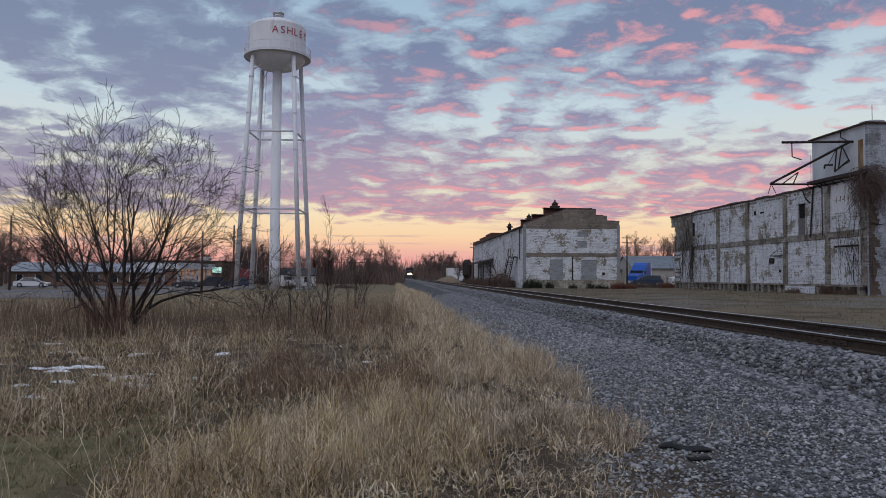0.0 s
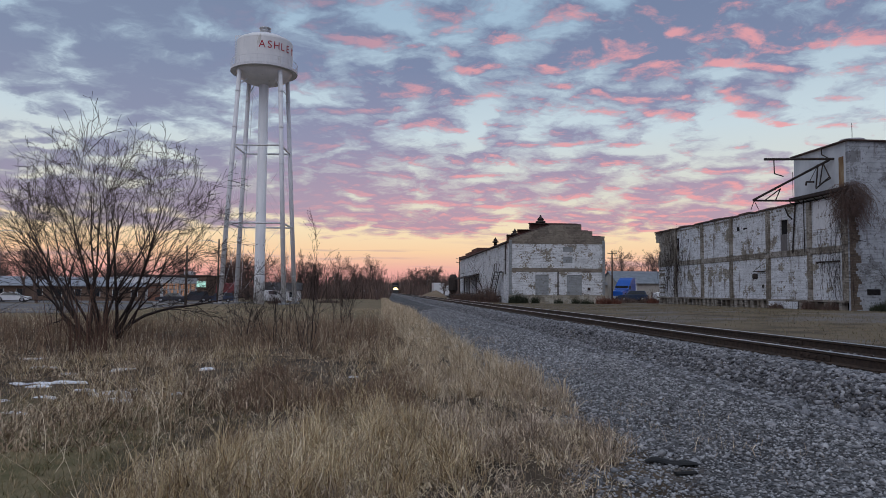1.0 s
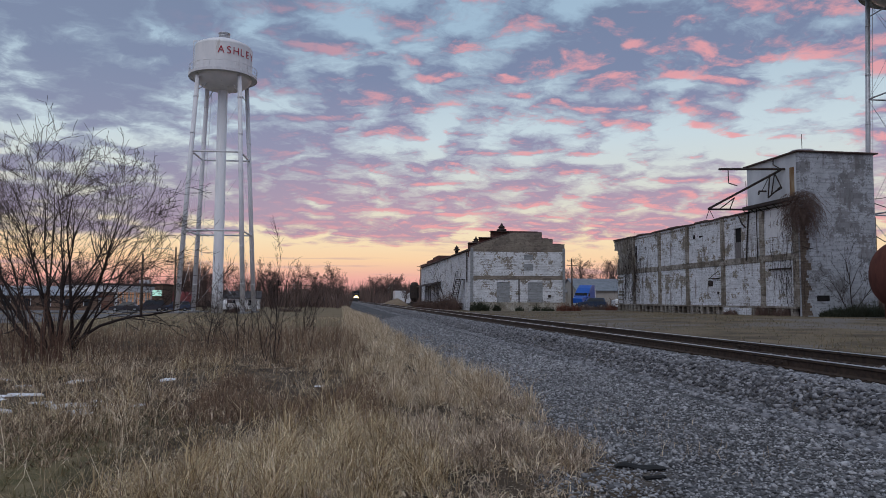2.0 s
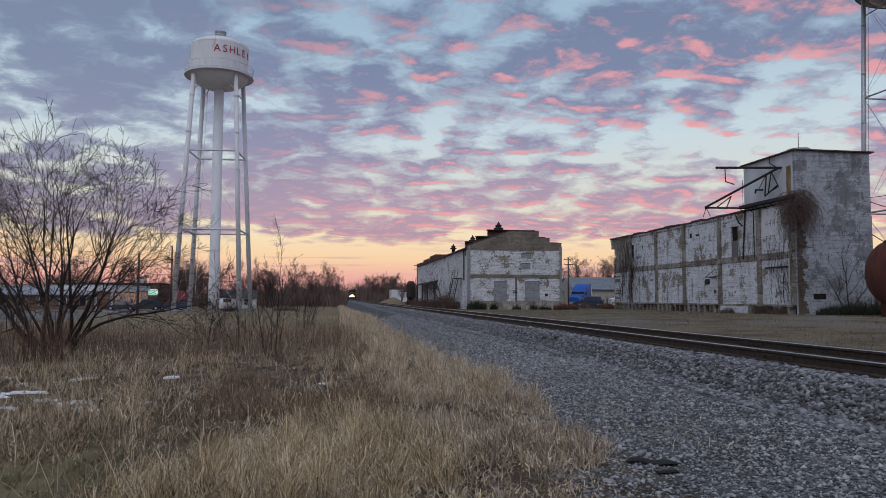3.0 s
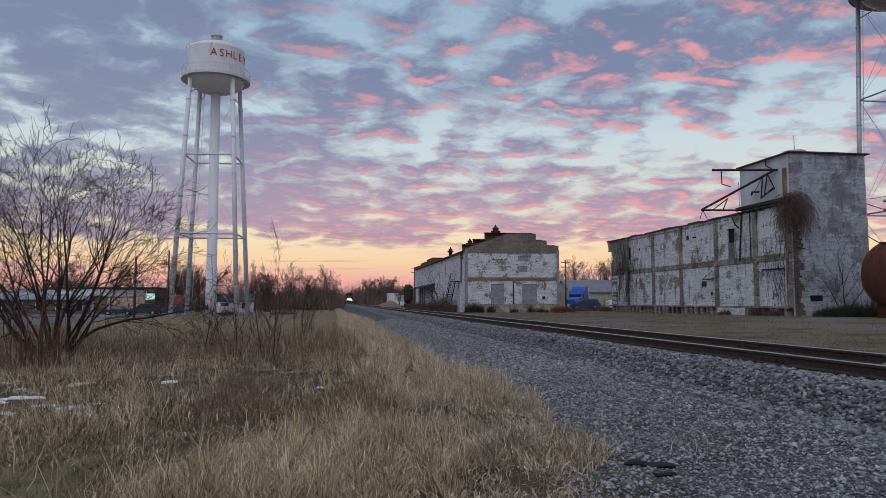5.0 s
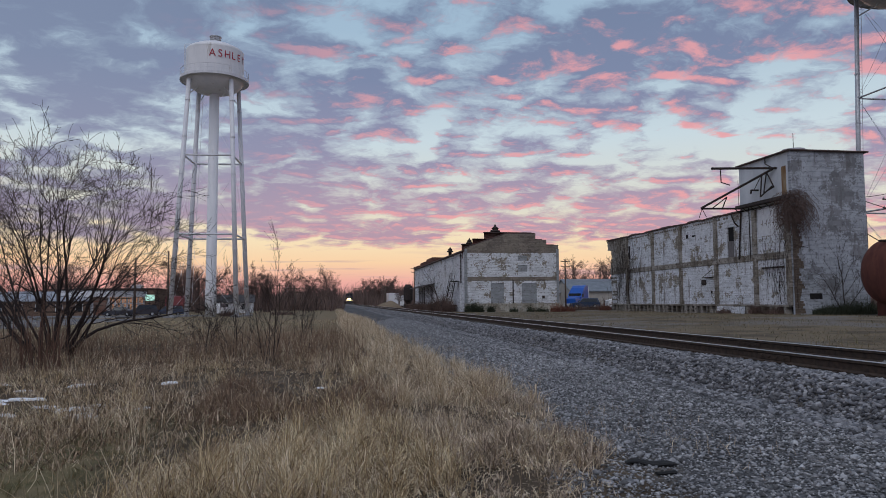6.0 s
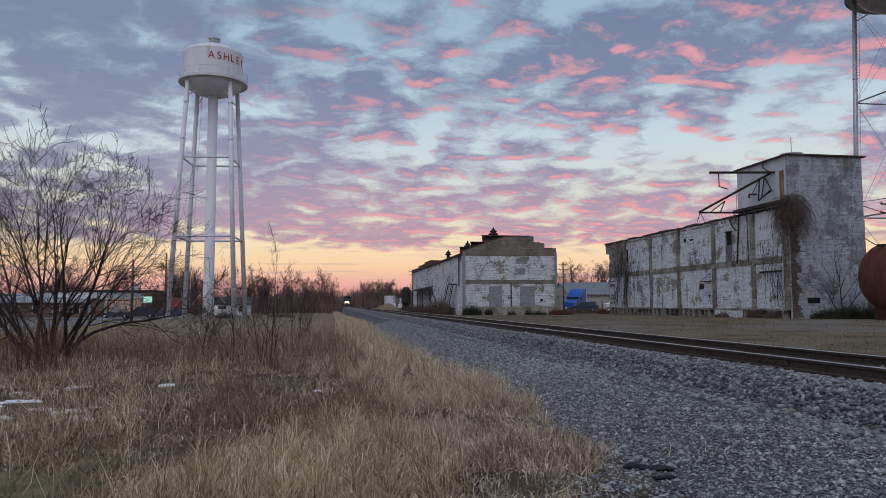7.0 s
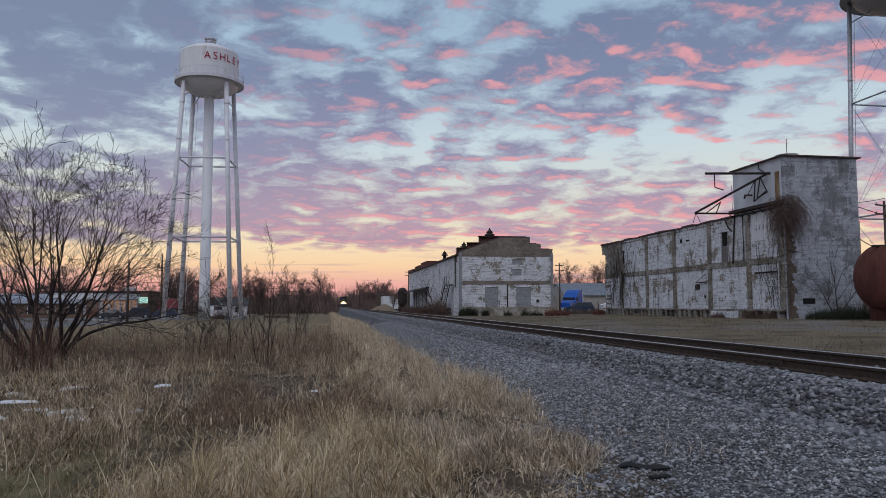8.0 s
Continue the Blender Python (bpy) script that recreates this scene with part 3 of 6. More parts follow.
for k in range(130):
    tie = new("tie", tie_mesh)
    tie.matrix_basis = pose(TRACK + rng0.uniform(-0.04, 0.04), 1 + k * 0.55, TOP - 0.193 + rng0.uniform(-0.004, 0.0), 0, 0, rng0.uniform(-0.8, 0.8))
    tie.parent = ballast
far_ties = Shape()
for k in range(400):
    y = 72.5 + k * 0.55
    far_ties.box(TRACK - 1.3, TRACK + 1.3, y - 0.11, y + 0.11, 0.41, TOP - 0.195)
far_tie_ob = part("distant_ties", far_ties, TIE, ballast)
far_tie_ob["kind"] = "stuff"


# ---- water tower with the town's name ----
def water_tower(m, label, legs_half, heights, tank_r, letters=(), face=0.0, rods=True, metal=None, riser=0.72, strut_r=0.13, leg_r=0.33):
    """heights: z of lower ring, upper ring, leg tops, balcony, shell top, cap top, bowl bottom. legs_half: (ground, top) half side of the square."""
    zl, zu, zt, zb, zs, zc, zbowl = heights
    paint, worn = (metal, metal) if metal else (WHITE, WHITE_WORN)
    T = thing("water_tower", m, label, "water tower")
    half = lambda z: legs_half[0] + (legs_half[1] - legs_half[0]) * z / zt
    corners = [(-1, -1), (1, -1), (1, 1), (-1, 1)]
    for sx, sy in corners:
        leg = part("leg", Shape().tube((sx * half(0), sy * half(0), 0), (sx * half(zt), sy * half(zt), zt), leg_r, leg_r * 0.92, 14), worn, T, "", True)
        part("footing", Shape().box(sx * half(0) - 0.7, sx * half(0) + 0.7, sy * half(0) - 0.7, sy * half(0) + 0.7, -0.6, 0.25, 0.06), STONE_PALE, leg, "concrete footing")
        for z in np.arange(4, zt, 5.2):
            p = Vector((sx * half(z), sy * half(z), z))
            part("flange", Shape().tube(p, p + Vector((0, 0, 0.12)), leg_r * 1.08, n=14), worn, leg)
    for z in (zl, zu):
        h = half(z)
        for i in range(4):
            a, b = corners[i], corners[(i + 1) % 4]
            part("strut", Shape().tube((a[0] * h, a[1] * h, z), (b[0] * h, b[1] * h, z), strut_r, n=8), worn, T, "", True)
    if rods:
        rings = [0.6, zl, zu, zt - 0.5]
        for i in range(4):
            a, b = corners[i], corners[(i + 1) % 4]
            for z0, z1 in zip(rings, rings[1:]):
                s = Shape()
                s.tube((a[0] * half(z0), a[1] * half(z0), z0), (b[0] * half(z1), b[1] * half(z1), z1), 0.016, n=4)
                s.tube((b[0] * half(z0), b[1] * half(z0), z0), (a[0] * half(z1), a[1] * half(z1), z1), 0.016, n=4)
                part("tie_rod", s, worn, T)
    part("riser", Shape().lathe([(riser * 1.06, -0.3), (riser * 1.04, 4), (riser, 4.1), (riser * 0.93, zbowl + 0.6)], 24), paint, T, "thick central riser pipe", True)
    tank = part("tank", Shape().lathe([(tank_r * math.sin(a), zb - (zb - zbowl) * math.cos(a)) for a in np.linspace(0.12, 1.57, 9)]
                                      + [(tank_r, zb + 0.4), (tank_r, zs - 1.0)]
                                      + [(tank_r * (0.86 + 0.14 * math.cos(a)), zs - 1.0 + 0.55 * math.sin(a)) for a in np.linspace(0.2, 1.57, 6)]
                                      + [(tank_r * 0.7, zs - 0.05), (tank_r * 0.4, zs + 0.42), (tank_r * 0.14, zs + 0.6)], 56), paint, T, "", True)
    seam = Shape()
    for z in (zb + 1.4, zs - 1.05):
        seam.lathe([(tank_r + 0.012, z), (tank_r + 0.012, z + 0.05)], 56)
    part("weld_seam", seam, paint, tank)
    rb = tank_r * 1.175
    part("balcony", Shape().loft([[(r * math.cos(t), r * math.sin(t), z) for r, z in ((tank_r - 0.02, zb - 0.12), (rb, zb - 0.12), (rb + 0.05, zb - 0.3), (rb + 0.05, zb + 0.08), (rb - 0.03, zb + 0.08), (rb - 0.05, zb), (tank_r - 0.02, zb))]
                                  for t in np.linspace(0, 2 * math.pi, 57)], False), worn, T)
    rail_s = Shape()
    for z in (0.55, 1.1):
        pts = [(rb * math.cos(t), rb * math.sin(t), zb + z) for t in np.linspace(0, 2 * math.pi, 57)]
        rail_s.wire(pts, 0.035 if z > 1 else 0.02, 5)
    for t in np.linspace(0, 2 * math.pi, 33)[:-1]:
        rail_s.tube((rb * math.cos(t), rb * math.sin(t), zb), (rb * math.cos(t), rb * math.sin(t), zb + 1.1), 0.028, n=5)
    part("guard_rail", rail_s, worn, T)
    for sx, sy in corners:
        g = Shape().tube((sx * half(zt - 2.2), sy * half(zt - 2.2), zt - 2.2), (sx * tank_r * 0.42, sy * tank_r * 0.42, zb - 1.35), 0.07, n=6)
        part("knee_brace", g, worn, T)
    cap = part("vent_cap", Shape().lathe([(0.5, zs + 0.4), (0.5, zs + 0.85), (0.72, zs + 0.95), (0.8, zs + 1.1), (0.62, zs + 1.2), (0.62, zs + 1.32), (0.85, zs + 1.42), (0.82, zs + 1.52), (0.35, zc), (0.05, zc + 0.05)], 24), SILVER, T, "ribbed metal roof vent", True)
    lad = Shape()
    la = face - 1.75
    lx, ly = math.cos(la), math.sin(la)
    tx, ty = -ly, lx
    for o in (-0.2, 0.2):
        lad.wire([((tank_r + 0.22) * lx + tx * o, (tank_r + 0.22) * ly + ty * o, zb), ((tank_r + 0.22) * lx + tx * o, (tank_r + 0.22) * ly + ty * o, zs + 0.2),
                  (tank_r * 0.6 * lx + tx * o, tank_r * 0.6 * ly + ty * o, zs + 0.35)], 0.03)
    for z in np.arange(zb + 0.3, zs, 0.32):
        lad.tube(((tank_r + 0.22) * lx - tx * 0.2, (tank_r + 0.22) * ly - ty * 0.2, z), ((tank_r + 0.22) * lx + tx * 0.2, (tank_r + 0.22) * ly + ty * 0.2, z), 0.014, n=4)
    part("tank_ladder", lad, worn, T)
    leg_lad = Shape()
    off = Vector((0.45, 0.1, 0))
    for o in (-0.19, 0.19):
        leg_lad.tube(Vector((-half(2) + o, half(2), 2)) + off, Vector((-half(zt) + o, half(zt), zt)) + off, 0.025, n=5)
    for z in np.arange(2.2, zt, 0.33):
        leg_lad.tube(Vector((-half(z) - 0.19, half(z), z)) + off, Vector((-half(z) + 0.19, half(z), z)) + off, 0.013, n=4)
    part("leg_ladder", leg_lad, worn, T)
    for ch, deg in letters:
        cu = bpy.data.curves.new("letter", "FONT")
        cu.body, cu.size, cu.align_x, cu.offset, cu.extrude = ch, 1.5, "CENTER", -0.004, 0.01
        tmp = bpy.data.objects.new("letter", cu)
        me = bpy.data.meshes.new_from_object(tmp)
        bpy.data.objects.remove(tmp)
        for v in me.vertices:
            a = face + radians(deg) + v.co.x * 0.92 / tank_r
            r = tank_r + 0.045 + v.co.z
            v.co = (r * math.cos(a), r * math.sin(a), zb + 2.3 + v.co.y)
        me.materials.clear()
        me.materials.append(RED)
        ob = new("letter", me)
        ob.parent = tank
        ob["label"] = "painted red letter " + ch
    return T


tower_at = Vector((-16.75, 103.4, float(gz(-16.75, 103.4))))
to_eye = math.atan2(-0.5 - tower_at.y, 0.1 - tower_at.x) - radians(-3)
water_tower(Matrix.Translation(tower_at) @ pose(0, 0, 0, 0, 0, -3), "tall white water tower on four legs with red town name", (4.35, 2.85),
            (11.3, 22.3, 33.1, 33.75, 38.7, 40.3, 31.7), 4.0,
            list(zip("ASHLEY", (-5.5, 9.5, 24.0, 37.5, 52.0, 70.0))), to_eye)


# ---- warehouse with the gable ----
def warehouse():
    x0, x1, y0, yr, y1, zb = 15.8, 27.1, 83.2, 82.3, 135.0, -0.1
    B = thing("warehouse", pose(x0, y0, 0.2), "long whitewashed block warehouse with peeling paint and stepped gable", "warehouse")
    L = lambda ob: ob
    skew = (yr - y0) / (x1 - x0)
    # all part shapes are in the thing's space: shift by its base
    def put(name, shape, mat, parent=B, label="", smooth=False, skewed=False):
        shape.v = [(x - x0, y - y0 + (skew * (x - x0) if skewed else 0.0), z - 0.2) for x, y, z in shape.v]
        return part(name, shape, mat, parent, label, smooth)
    W_, k = x1 - x0, 0.0227
    X = lambda c: x0 + (c - 325) * k
    Z = lambda c: 0.2 + (520 - c) * k
    # front wall in courses: foot, lower painted wall between openings, band, upper wall, bare gable
    front = Shape()
    d0, d1, e0, e1 = X(460), X(530), X(625), X(705)
    zs_, zt_ = Z(472), Z(366)
    for a, b in ((x0, d0), (d1, e0), (e1, x1)):
        front.box(a, b, y0, y0 + 0.35, zs_, zt_)
    front.box(x0, x1, y0, y0 + 0.35, zt_, Z(352))
    w0, w1 = X(605), X(655)
    zu0, zu1 = Z(332), Z(205)
    for a, b, c, d in ((x0, w0, zu0, zu1), (w1, x1, zu0, zu1), (w0, w1, zu0, Z(305)), (w0, w1, Z(270), Z(246)), (w0, w1, Z(219), zu1)):
        front.box(a, b, y0, y0 + 0.35, c, d)
    wall = put("front_wall", front, GABLE, skewed=True)
    put("band", Shape().box(x0 - 0.02, x1 + 0.02, y0 - 0.03, y0 + 0.35, Z(352), Z(332), 0.01), GABLE_BARE, wall, "bare block band", skewed=True)
    put("foundation", Shape().box(x0 - 0.06, x1 + 0.06, y0 - 0.08, y0 + 0.35, -0.4, zs_), GABLE_FOOT, wall, "weathered stone foundation", skewed=True)
    put("gable", Shape().slab_y([(x0, Z(205)), (x1, Z(205)), (x1, Z(165)), (X(758), Z(165)), (X(758), Z(137)), (X(700), Z(137)), (X(700), Z(103)), (X(545), Z(103)), (x0, Z(180))], y0 - 0.015, y0 + 0.33), GABLE_BARE, wall, "bare brown block gable", skewed=True)
    put("gable_coping", Shape().wire([(x0 - 0.05, y0 + 0.1, Z(178)), (X(545), y0 + 0.1, Z(101)), (X(700), y0 + 0.1, Z(101)), (X(700), y0 + 0.1, Z(137)), (X(758), y0 + 0.1, Z(137)), (X(758), y0 + 0.1, Z(165)), (x1 + 0.05, y0 + 0.1, Z(165))], 0.07, 6), COPING, wall, skewed=True)
    for a, b in ((d0, d1), (e0, e1)):
        put("blocked_door", Shape().box(a, b, y0 + 0.06, y0 + 0.3, zs_, zt_), INFILL, wall, "doorway filled with grey blocks", skewed=True)
    for c, d in ((Z(246), Z(219)), (Z(305), Z(270))):
        put("blocked_window", Shape().box(w0, w1, y0 + 0.05, y0 + 0.3, c, d), INFILL, wall, "window filled with grey blocks", skewed=True)
    put("downpipe", Shape().tube((X(578), y0 - 0.06, zs_), (X(578), y0 - 0.06, Z(350)), 0.07, n=8), DARK, wall, "", True, skewed=True)
    for x in (x0 + 0.1, x1 - 0.1):
        put("corner_pilaster", Shape().box(x - 0.16, x + 0.16, y0 - 0.06, y0 + 0.2, zs_, Z(185)), INFILL, wall, skewed=True)
    put("meter_box", Shape().box(X(733), X(747), y0 - 0.12, y0, Z(446), Z(432), 0.02), DARK, wall, skewed=True)
    # stepped parapet behind the gable
    step = Shape()
    for a, b, t in ((322, 828, 157), (380, 758, 128), (443, 700, 92)):
        step.box(X(a), X(b), y0 + 1.2 + 0.004 * t, y0 + 1.6 - 0.0004 * t, Z(230), Z(t))
    put("stepped_parapet", step, BRICKRED, B, "stepped brick parapet")
    cop = Shape()
    for a, b, t in ((322, 828, 157), (380, 758, 128), (443, 700, 92)):
        cop.box(X(a) - 0.08, X(b) + 0.08, y0 + 1.1, y0 + 1.75, Z(t), Z(t) + 0.1, 0.02)
    put("parapet_coping", cop, COPING, B)
    # track side: long wall with pilasters, eave, doors, platform
    eave = 7.62
    doors = [(110.5, 113.5), (122.5, 126.0)]
    side = Shape()
    ys = [y0 + 0.36, *[v for d in doors for v in d], y1]
    for a, b in zip(ys[::2], ys[1::2]):
        side.box(x0, x0 + 0.35, a, b, -0.4, eave)
    for a, b in doors:
        side.box(x0, x0 + 0.35, a, b, 3.9, eave)
        side.box(x0, x0 + 0.35, a, b, -0.4, 1.1)
    sw = put("side_wall", side, SIDE)
    for a, b in doors:
        put("loading_door", Shape().box(x0 + 0.12, x0 + 0.25, a, b, 1.1, 3.9), GREYDOOR, sw)
    for k_ in range(9):
        y = y0 + 3 + k_ * 6.0
        put("pilaster", Shape().box(x0 - 0.14, x0, y - 0.22, y + 0.22, -0.3, eave - 0.3, 0.02), SIDE, sw)
    put("eave_gutter", Shape().slab_y([(x0 - 0.28, eave - 0.05), (x0 - 0.05, eave - 0.12), (x0 + 0.1, eave + 0.05), (x0 + 0.1, eave + 0.2), (x0 - 0.28, eave + 0.1)], y0 + 0.4, y1), COPING, sw)
    back = Shape().box(x1 - 0.35, x1, yr + 0.4, y1, -0.4, eave)
    back.box(x0, x1, y1 - 0.35, y1 - 0.01, -0.4, eave)
    put("back_wall", back, SIDE)
    put("roof", Shape().slab_y([(x0 - 0.1, eave), (x0 + W_ / 2, 9.45), (x1 + 0.1, eave), (x1 + 0.1, eave + 0.15), (x0 + W_ / 2, 9.6), (x0 - 0.1, eave + 0.15)], y0 + 0.5, y1), ROOF)
    for y, h in ((124, 0.55), (115.5, 0.75), (133.5, 0.35)):
        put("roof_curb", Shape().box(x0 + 0.05, x0 + 4.5, y - 3.4, y + 3.4, eave, eave + h + 0.25, 0.03), BRICKRED)
    # ridge ventilators
    for y, s in ((91.5, 1.0), (109.4, 0.9), (128.0, 0.9)):
        zc_ = 9.5
        v = put("roof_ventilator", Shape().lathe([(0.34 * s, 0), (0.34 * s, 1.15 * s), (0.5 * s, 1.2 * s), (0.66 * s, 1.25 * s), (0.66 * s, 1.42 * s), (0.42 * s, 1.5 * s), (0.36 * s, 1.62 * s), (0.5 * s, 1.7 * s), (0.2 * s, 1.95 * s), (0.03, 2.3 * s)], 14, (21.45, y, zc_)), DARK, B, "rusty ridge ventilator", True)
        put("curb", Shape().box(21.45 - 0.6 * s, 21.45 + 0.6 * s, y - 0.6 * s, y + 0.6 * s, 9.2, zc_ + 0.25), BRICKRED, v)
    plat = put("loading_platform", Shape().box(x0 - 2.1, x0 - 0.15, 88.2, 131, 0.95, 1.12, 0.02), DARK, B, "dark timber loading platform")
    for y in np.arange(88.6, 131, 2.6):
        put("post", Shape().box(x0 - 1.95, x0 - 1.7, y - 0.12, y + 0.12, -0.4, 0.95), DARK, plat)
    can = put("canopy", Shape().slab_y([(x0 - 1.7, 3.75), (x0 - 0.02, 4.25), (x0 - 0.02, 4.4), (x0 - 1.7, 3.9)], 108.5, 129.5), DARK, B, "dark sheet canopy over the doors")
    for y in (109, 115, 122, 129):
        put("canopy_post", Shape().tube((x0 - 1.55, y, 1.1), (x0 - 1.55, y, 3.8), 0.07, n=6), DARK, can)
    # iron stair to the upper floor
    st = put("iron_stair", Shape().wire([(x0 - 0.35, 92.0, 1.1), (x0 - 0.35, 88.2, 4.1), (x0 - 0.35, 86.9, 4.1)], 0.06, 6).wire([(x0 - 1.0, 92.0, 1.1), (x0 - 1.0, 88.2, 4.1), (x0 - 1.0, 86.9, 4.1)], 0.06, 6), DARK, B, "dark iron outside stair")
    for i in range(14):
        f = i / 13
        put("tread", Shape().box(x0 - 1.0, x0 - 0.35, 92.0 - 3.8 * f - 0.13, 92.0 - 3.8 * f + 0.13, 1.1 + 3.0 * f - 0.02, 1.1 + 3.0 * f + 0.02), DARK, st)
    put("handrail", Shape().wire([(x0 - 1.0, 92.0, 2.1), (x0 - 1.0, 88.2, 5.1), (x0 - 1.0, 86.9, 5.1), (x0 - 1.0, 86.9, 4.1)], 0.035, 5).wire([(x0 - 0.35, 92.0, 2.1), (x0 - 0.35, 88.2, 5.1)], 0.035, 5)
        .tube((x0 - 1.0, 90.1, 2.6), (x0 - 1.0, 90.1, 3.6), 0.03, n=5).tube((x0 - 1.0, 88.2, 4.1), (x0 - 1.0, 88.2, 5.1), 0.03, n=5), DARK, st)
    put("landing", Shape().box(x0 - 1.05, x0 - 0.02, 86.8, 88.3, 4.02, 4.1), DARK, st)
    put("rung_ladder", Shape().wire([(x0 - 0.12, 85.2, 3.8), (x0 - 0.12, 85.2, 7.6)], 0.04, 5).wire([(x0 - 0.12, 85.7, 3.8), (x0 - 0.12, 85.7, 7.6)], 0.04, 5), DARK, B)
    return B


warehouse()


# ---- old plant building and its tower ----
def plant():
    xw, ya, yb, top = 36.6, 58.7, 90.3, 9.6
    B = thing("plant_building", pose(xw, 51.7, 0.35), "ruined two-storey painted block plant building with peeling paint", "factory")

    def put(name, shape, mat, parent=B, label="", smooth=False):
        shape.v = [(x - xw, y - 51.7, z - 0.35) for x, y, z in shape.v]
        return part(name, shape, mat, parent, label, smooth)
    piers = [51.95, 56.5, 62.95, 70.0, 76.6, 83.8]
    zb0, zb1 = 4.95, 5.5
    lower, upper = Shape(), Shape()
    lower.box(xw, xw + 0.4, 51.72, yb - 1.2, 1.15, zb0)
    d0, d1, dz0, dz1 = 59.85, 61.0, 5.5, 8.3
    upper.box(xw, xw + 0.4, 51.72, d0, zb1, top - 0.15)
    upper.box(xw, xw + 0.4, d1, 83.8, zb1, top - 0.15)
    upper.box(xw, xw + 0.4, d0, d1, dz1, top - 0.15)
    lw = put("lower_wall", lower, PLANT)
    uw = put("upper_wall", upper, PLANT)
    put("middle_band", Shape().box(xw - 0.06, xw + 0.4, 51.7, yb - 1.0, zb0, zb1, 0.02), PLANT_BARE, B, "stained concrete floor band")
    for y in piers:
        for z0, z1 in ((1.1, zb0), (zb1, top - 0.2)):
            put("pier", Shape().box(xw - 0.16, xw + 0.3, y - 0.28, y + 0.28, z0, z1, 0.03), PLANT_BARE, B, "stained concrete pier")
    # black sheet closes the doorway, its dark interior put into the colour
    put("doorway", Shape().box(xw + 0.16, xw + 0.3, d0, d1, dz0, dz1), BLACK, uw, "loft doorway closed by a black sheet for its shade")
    put("door_leaf", Shape().box(xw + 0.06, xw + 0.14, d0 + 0.03, d1 - 0.03, dz0, dz0 + 1.5, 0.01), GREYDOOR, uw, "grey board door")
    # broken end: ragged courses
    rr = random.Random(3)
    rag = Shape()
    for i in range(47):
        z = 0.2 + i * 0.2
        f = i / 46
        end = yb - 1.0 + 1.1 * (f > 0.86) - 0.75 * math.sin(f * 3.1) * (0.5 + 0.5 * math.sin(f * 9)) + rr.uniform(-0.25, 0.25)
        rag.box(xw + rr.uniform(-0.01, 0.02), xw + 0.42, (yb - 3.0 if z < zb1 else 83.8), end, z, z + 0.2)
    put("broken_end", rag, PLANT_BARE, B, "ragged broken block wall end")
    ret = Shape()
    for i in range(47):
        z = 0.2 + i * 0.2
        ret.box(xw + 0.42, xw + 2.0 + 8 * (1 - (i / 46) ** 2) + rr.uniform(-0.3, 0.3), yb - 1.9, yb - 1.5, z, z + 0.2)
    put("end_wall", ret, PLANT_BARE)
    co = Shape()
    y = ya
    while y < yb - 0.4:
        L = rr.uniform(0.8, 2.2)
        t = top - 0.15 + rr.uniform(-0.05, 0.05)
        co.box(xw - 0.14, xw + 0.45, y, min(y + L, yb), t, t + 0.16 + rr.uniform(-0.03, 0.04), 0.02)
        y += L + rr.uniform(0.0, 0.05)
    put("coping", co, COPING, B, "broken dark coping")
    for i in range(70):
        y = 59 + i * 0.44
        if rr.random() < 0.8:
            put("corbel", Shape().box(xw - 0.08, xw, y, y + 0.2, top - 0.5, top - 0.34), PLANT_BARE)
    # low arcade of the loading dock: stub piers, shade between painted by a black sheet
    put("dock_slab", Shape().box(xw - 0.32, xw + 0.4, 51.9, yb - 1.0, 0.98, 1.15, 0.02), PLANT_BARE, B, "cracked dock slab")
    put("dock_shade_sheet", Shape().box(xw + 0.3, xw + 0.39, 51.9, yb - 1.0, -0.2, 0.98), BLACK, B, "black sheet for the shade under the dock")
    for i in range(36):
        y = 52.2 + i * 1.02 + rr.uniform(-0.1, 0.1)
        put("dock_pier", Shape().box(xw - 0.26, xw + 0.28, y, y + rr.choice((0.3, 0.42, 0.6)), -0.2, 0.98), PLANT_BARE, B)
    put("dock_patch", Shape().box(xw - 0.3, xw - 0.262, 58.0, 62.6, 0.25, 1.0), PLANT, B)
    # rear body that closes the building
    rear = Shape().box(xw + 12.6, xw + 13, 58.9, yb - 1.5, -0.2, 8.6)
    rear.box(xw + 0.4, xw + 13, 58.9, 59.2, -0.2, 9.4)
    put("rear_wall", rear, PLANT_BARE)
    put("floor_slab", Shape().box(xw + 0.41, xw + 12.5, 59.3, yb - 2.0, 4.9, 5.2), PLANT_BARE)
    put("flat_roof", Shape().box(xw + 0.42, xw + 12.5, 59.3, 83, 9.2, 9.4), ROOF)
    put("faded_sign", Shape().box(xw - 0.012, xw - 0.004, 52.7, 56.0, 7.0, 9.3), TRIM, uw, "faded painted sign panel")
    bars = Shape()
    for i in range(5):
        y = 53.2 + i * 0.52
        bars.box(xw - 0.018, xw - 0.0125, y, y + 0.07, 7.85, 8.35)
        bars.box(xw - 0.018, xw - 0.0125, y + 0.1, y + 0.3, 8.0, 8.06)
    put("faded_lettering", bars, PLANT_BARE, uw)
    # wall fittings
    brk = put("wall_bracket", Shape().wire([(xw, 63.6, 3.75), (xw - 0.1, 65.0, 3.75)], 0.06, 5).wire([(xw - 0.1, 63.7, 3.75), (xw - 0.9, 64.2, 3.72)], 0.05, 5).wire([(xw - 0.9, 64.2, 3.7), (xw, 63.9, 4.5)], 0.03, 5), DARK, B, "iron wall bracket")
    put("lamp_box", Shape().lathe([(0.1, 0.55), (0.22, 0.5), (0.26, 0.2), (0.2, 0.0)], 10, (xw - 0.75, 64.1, 3.0)), DARK, brk)
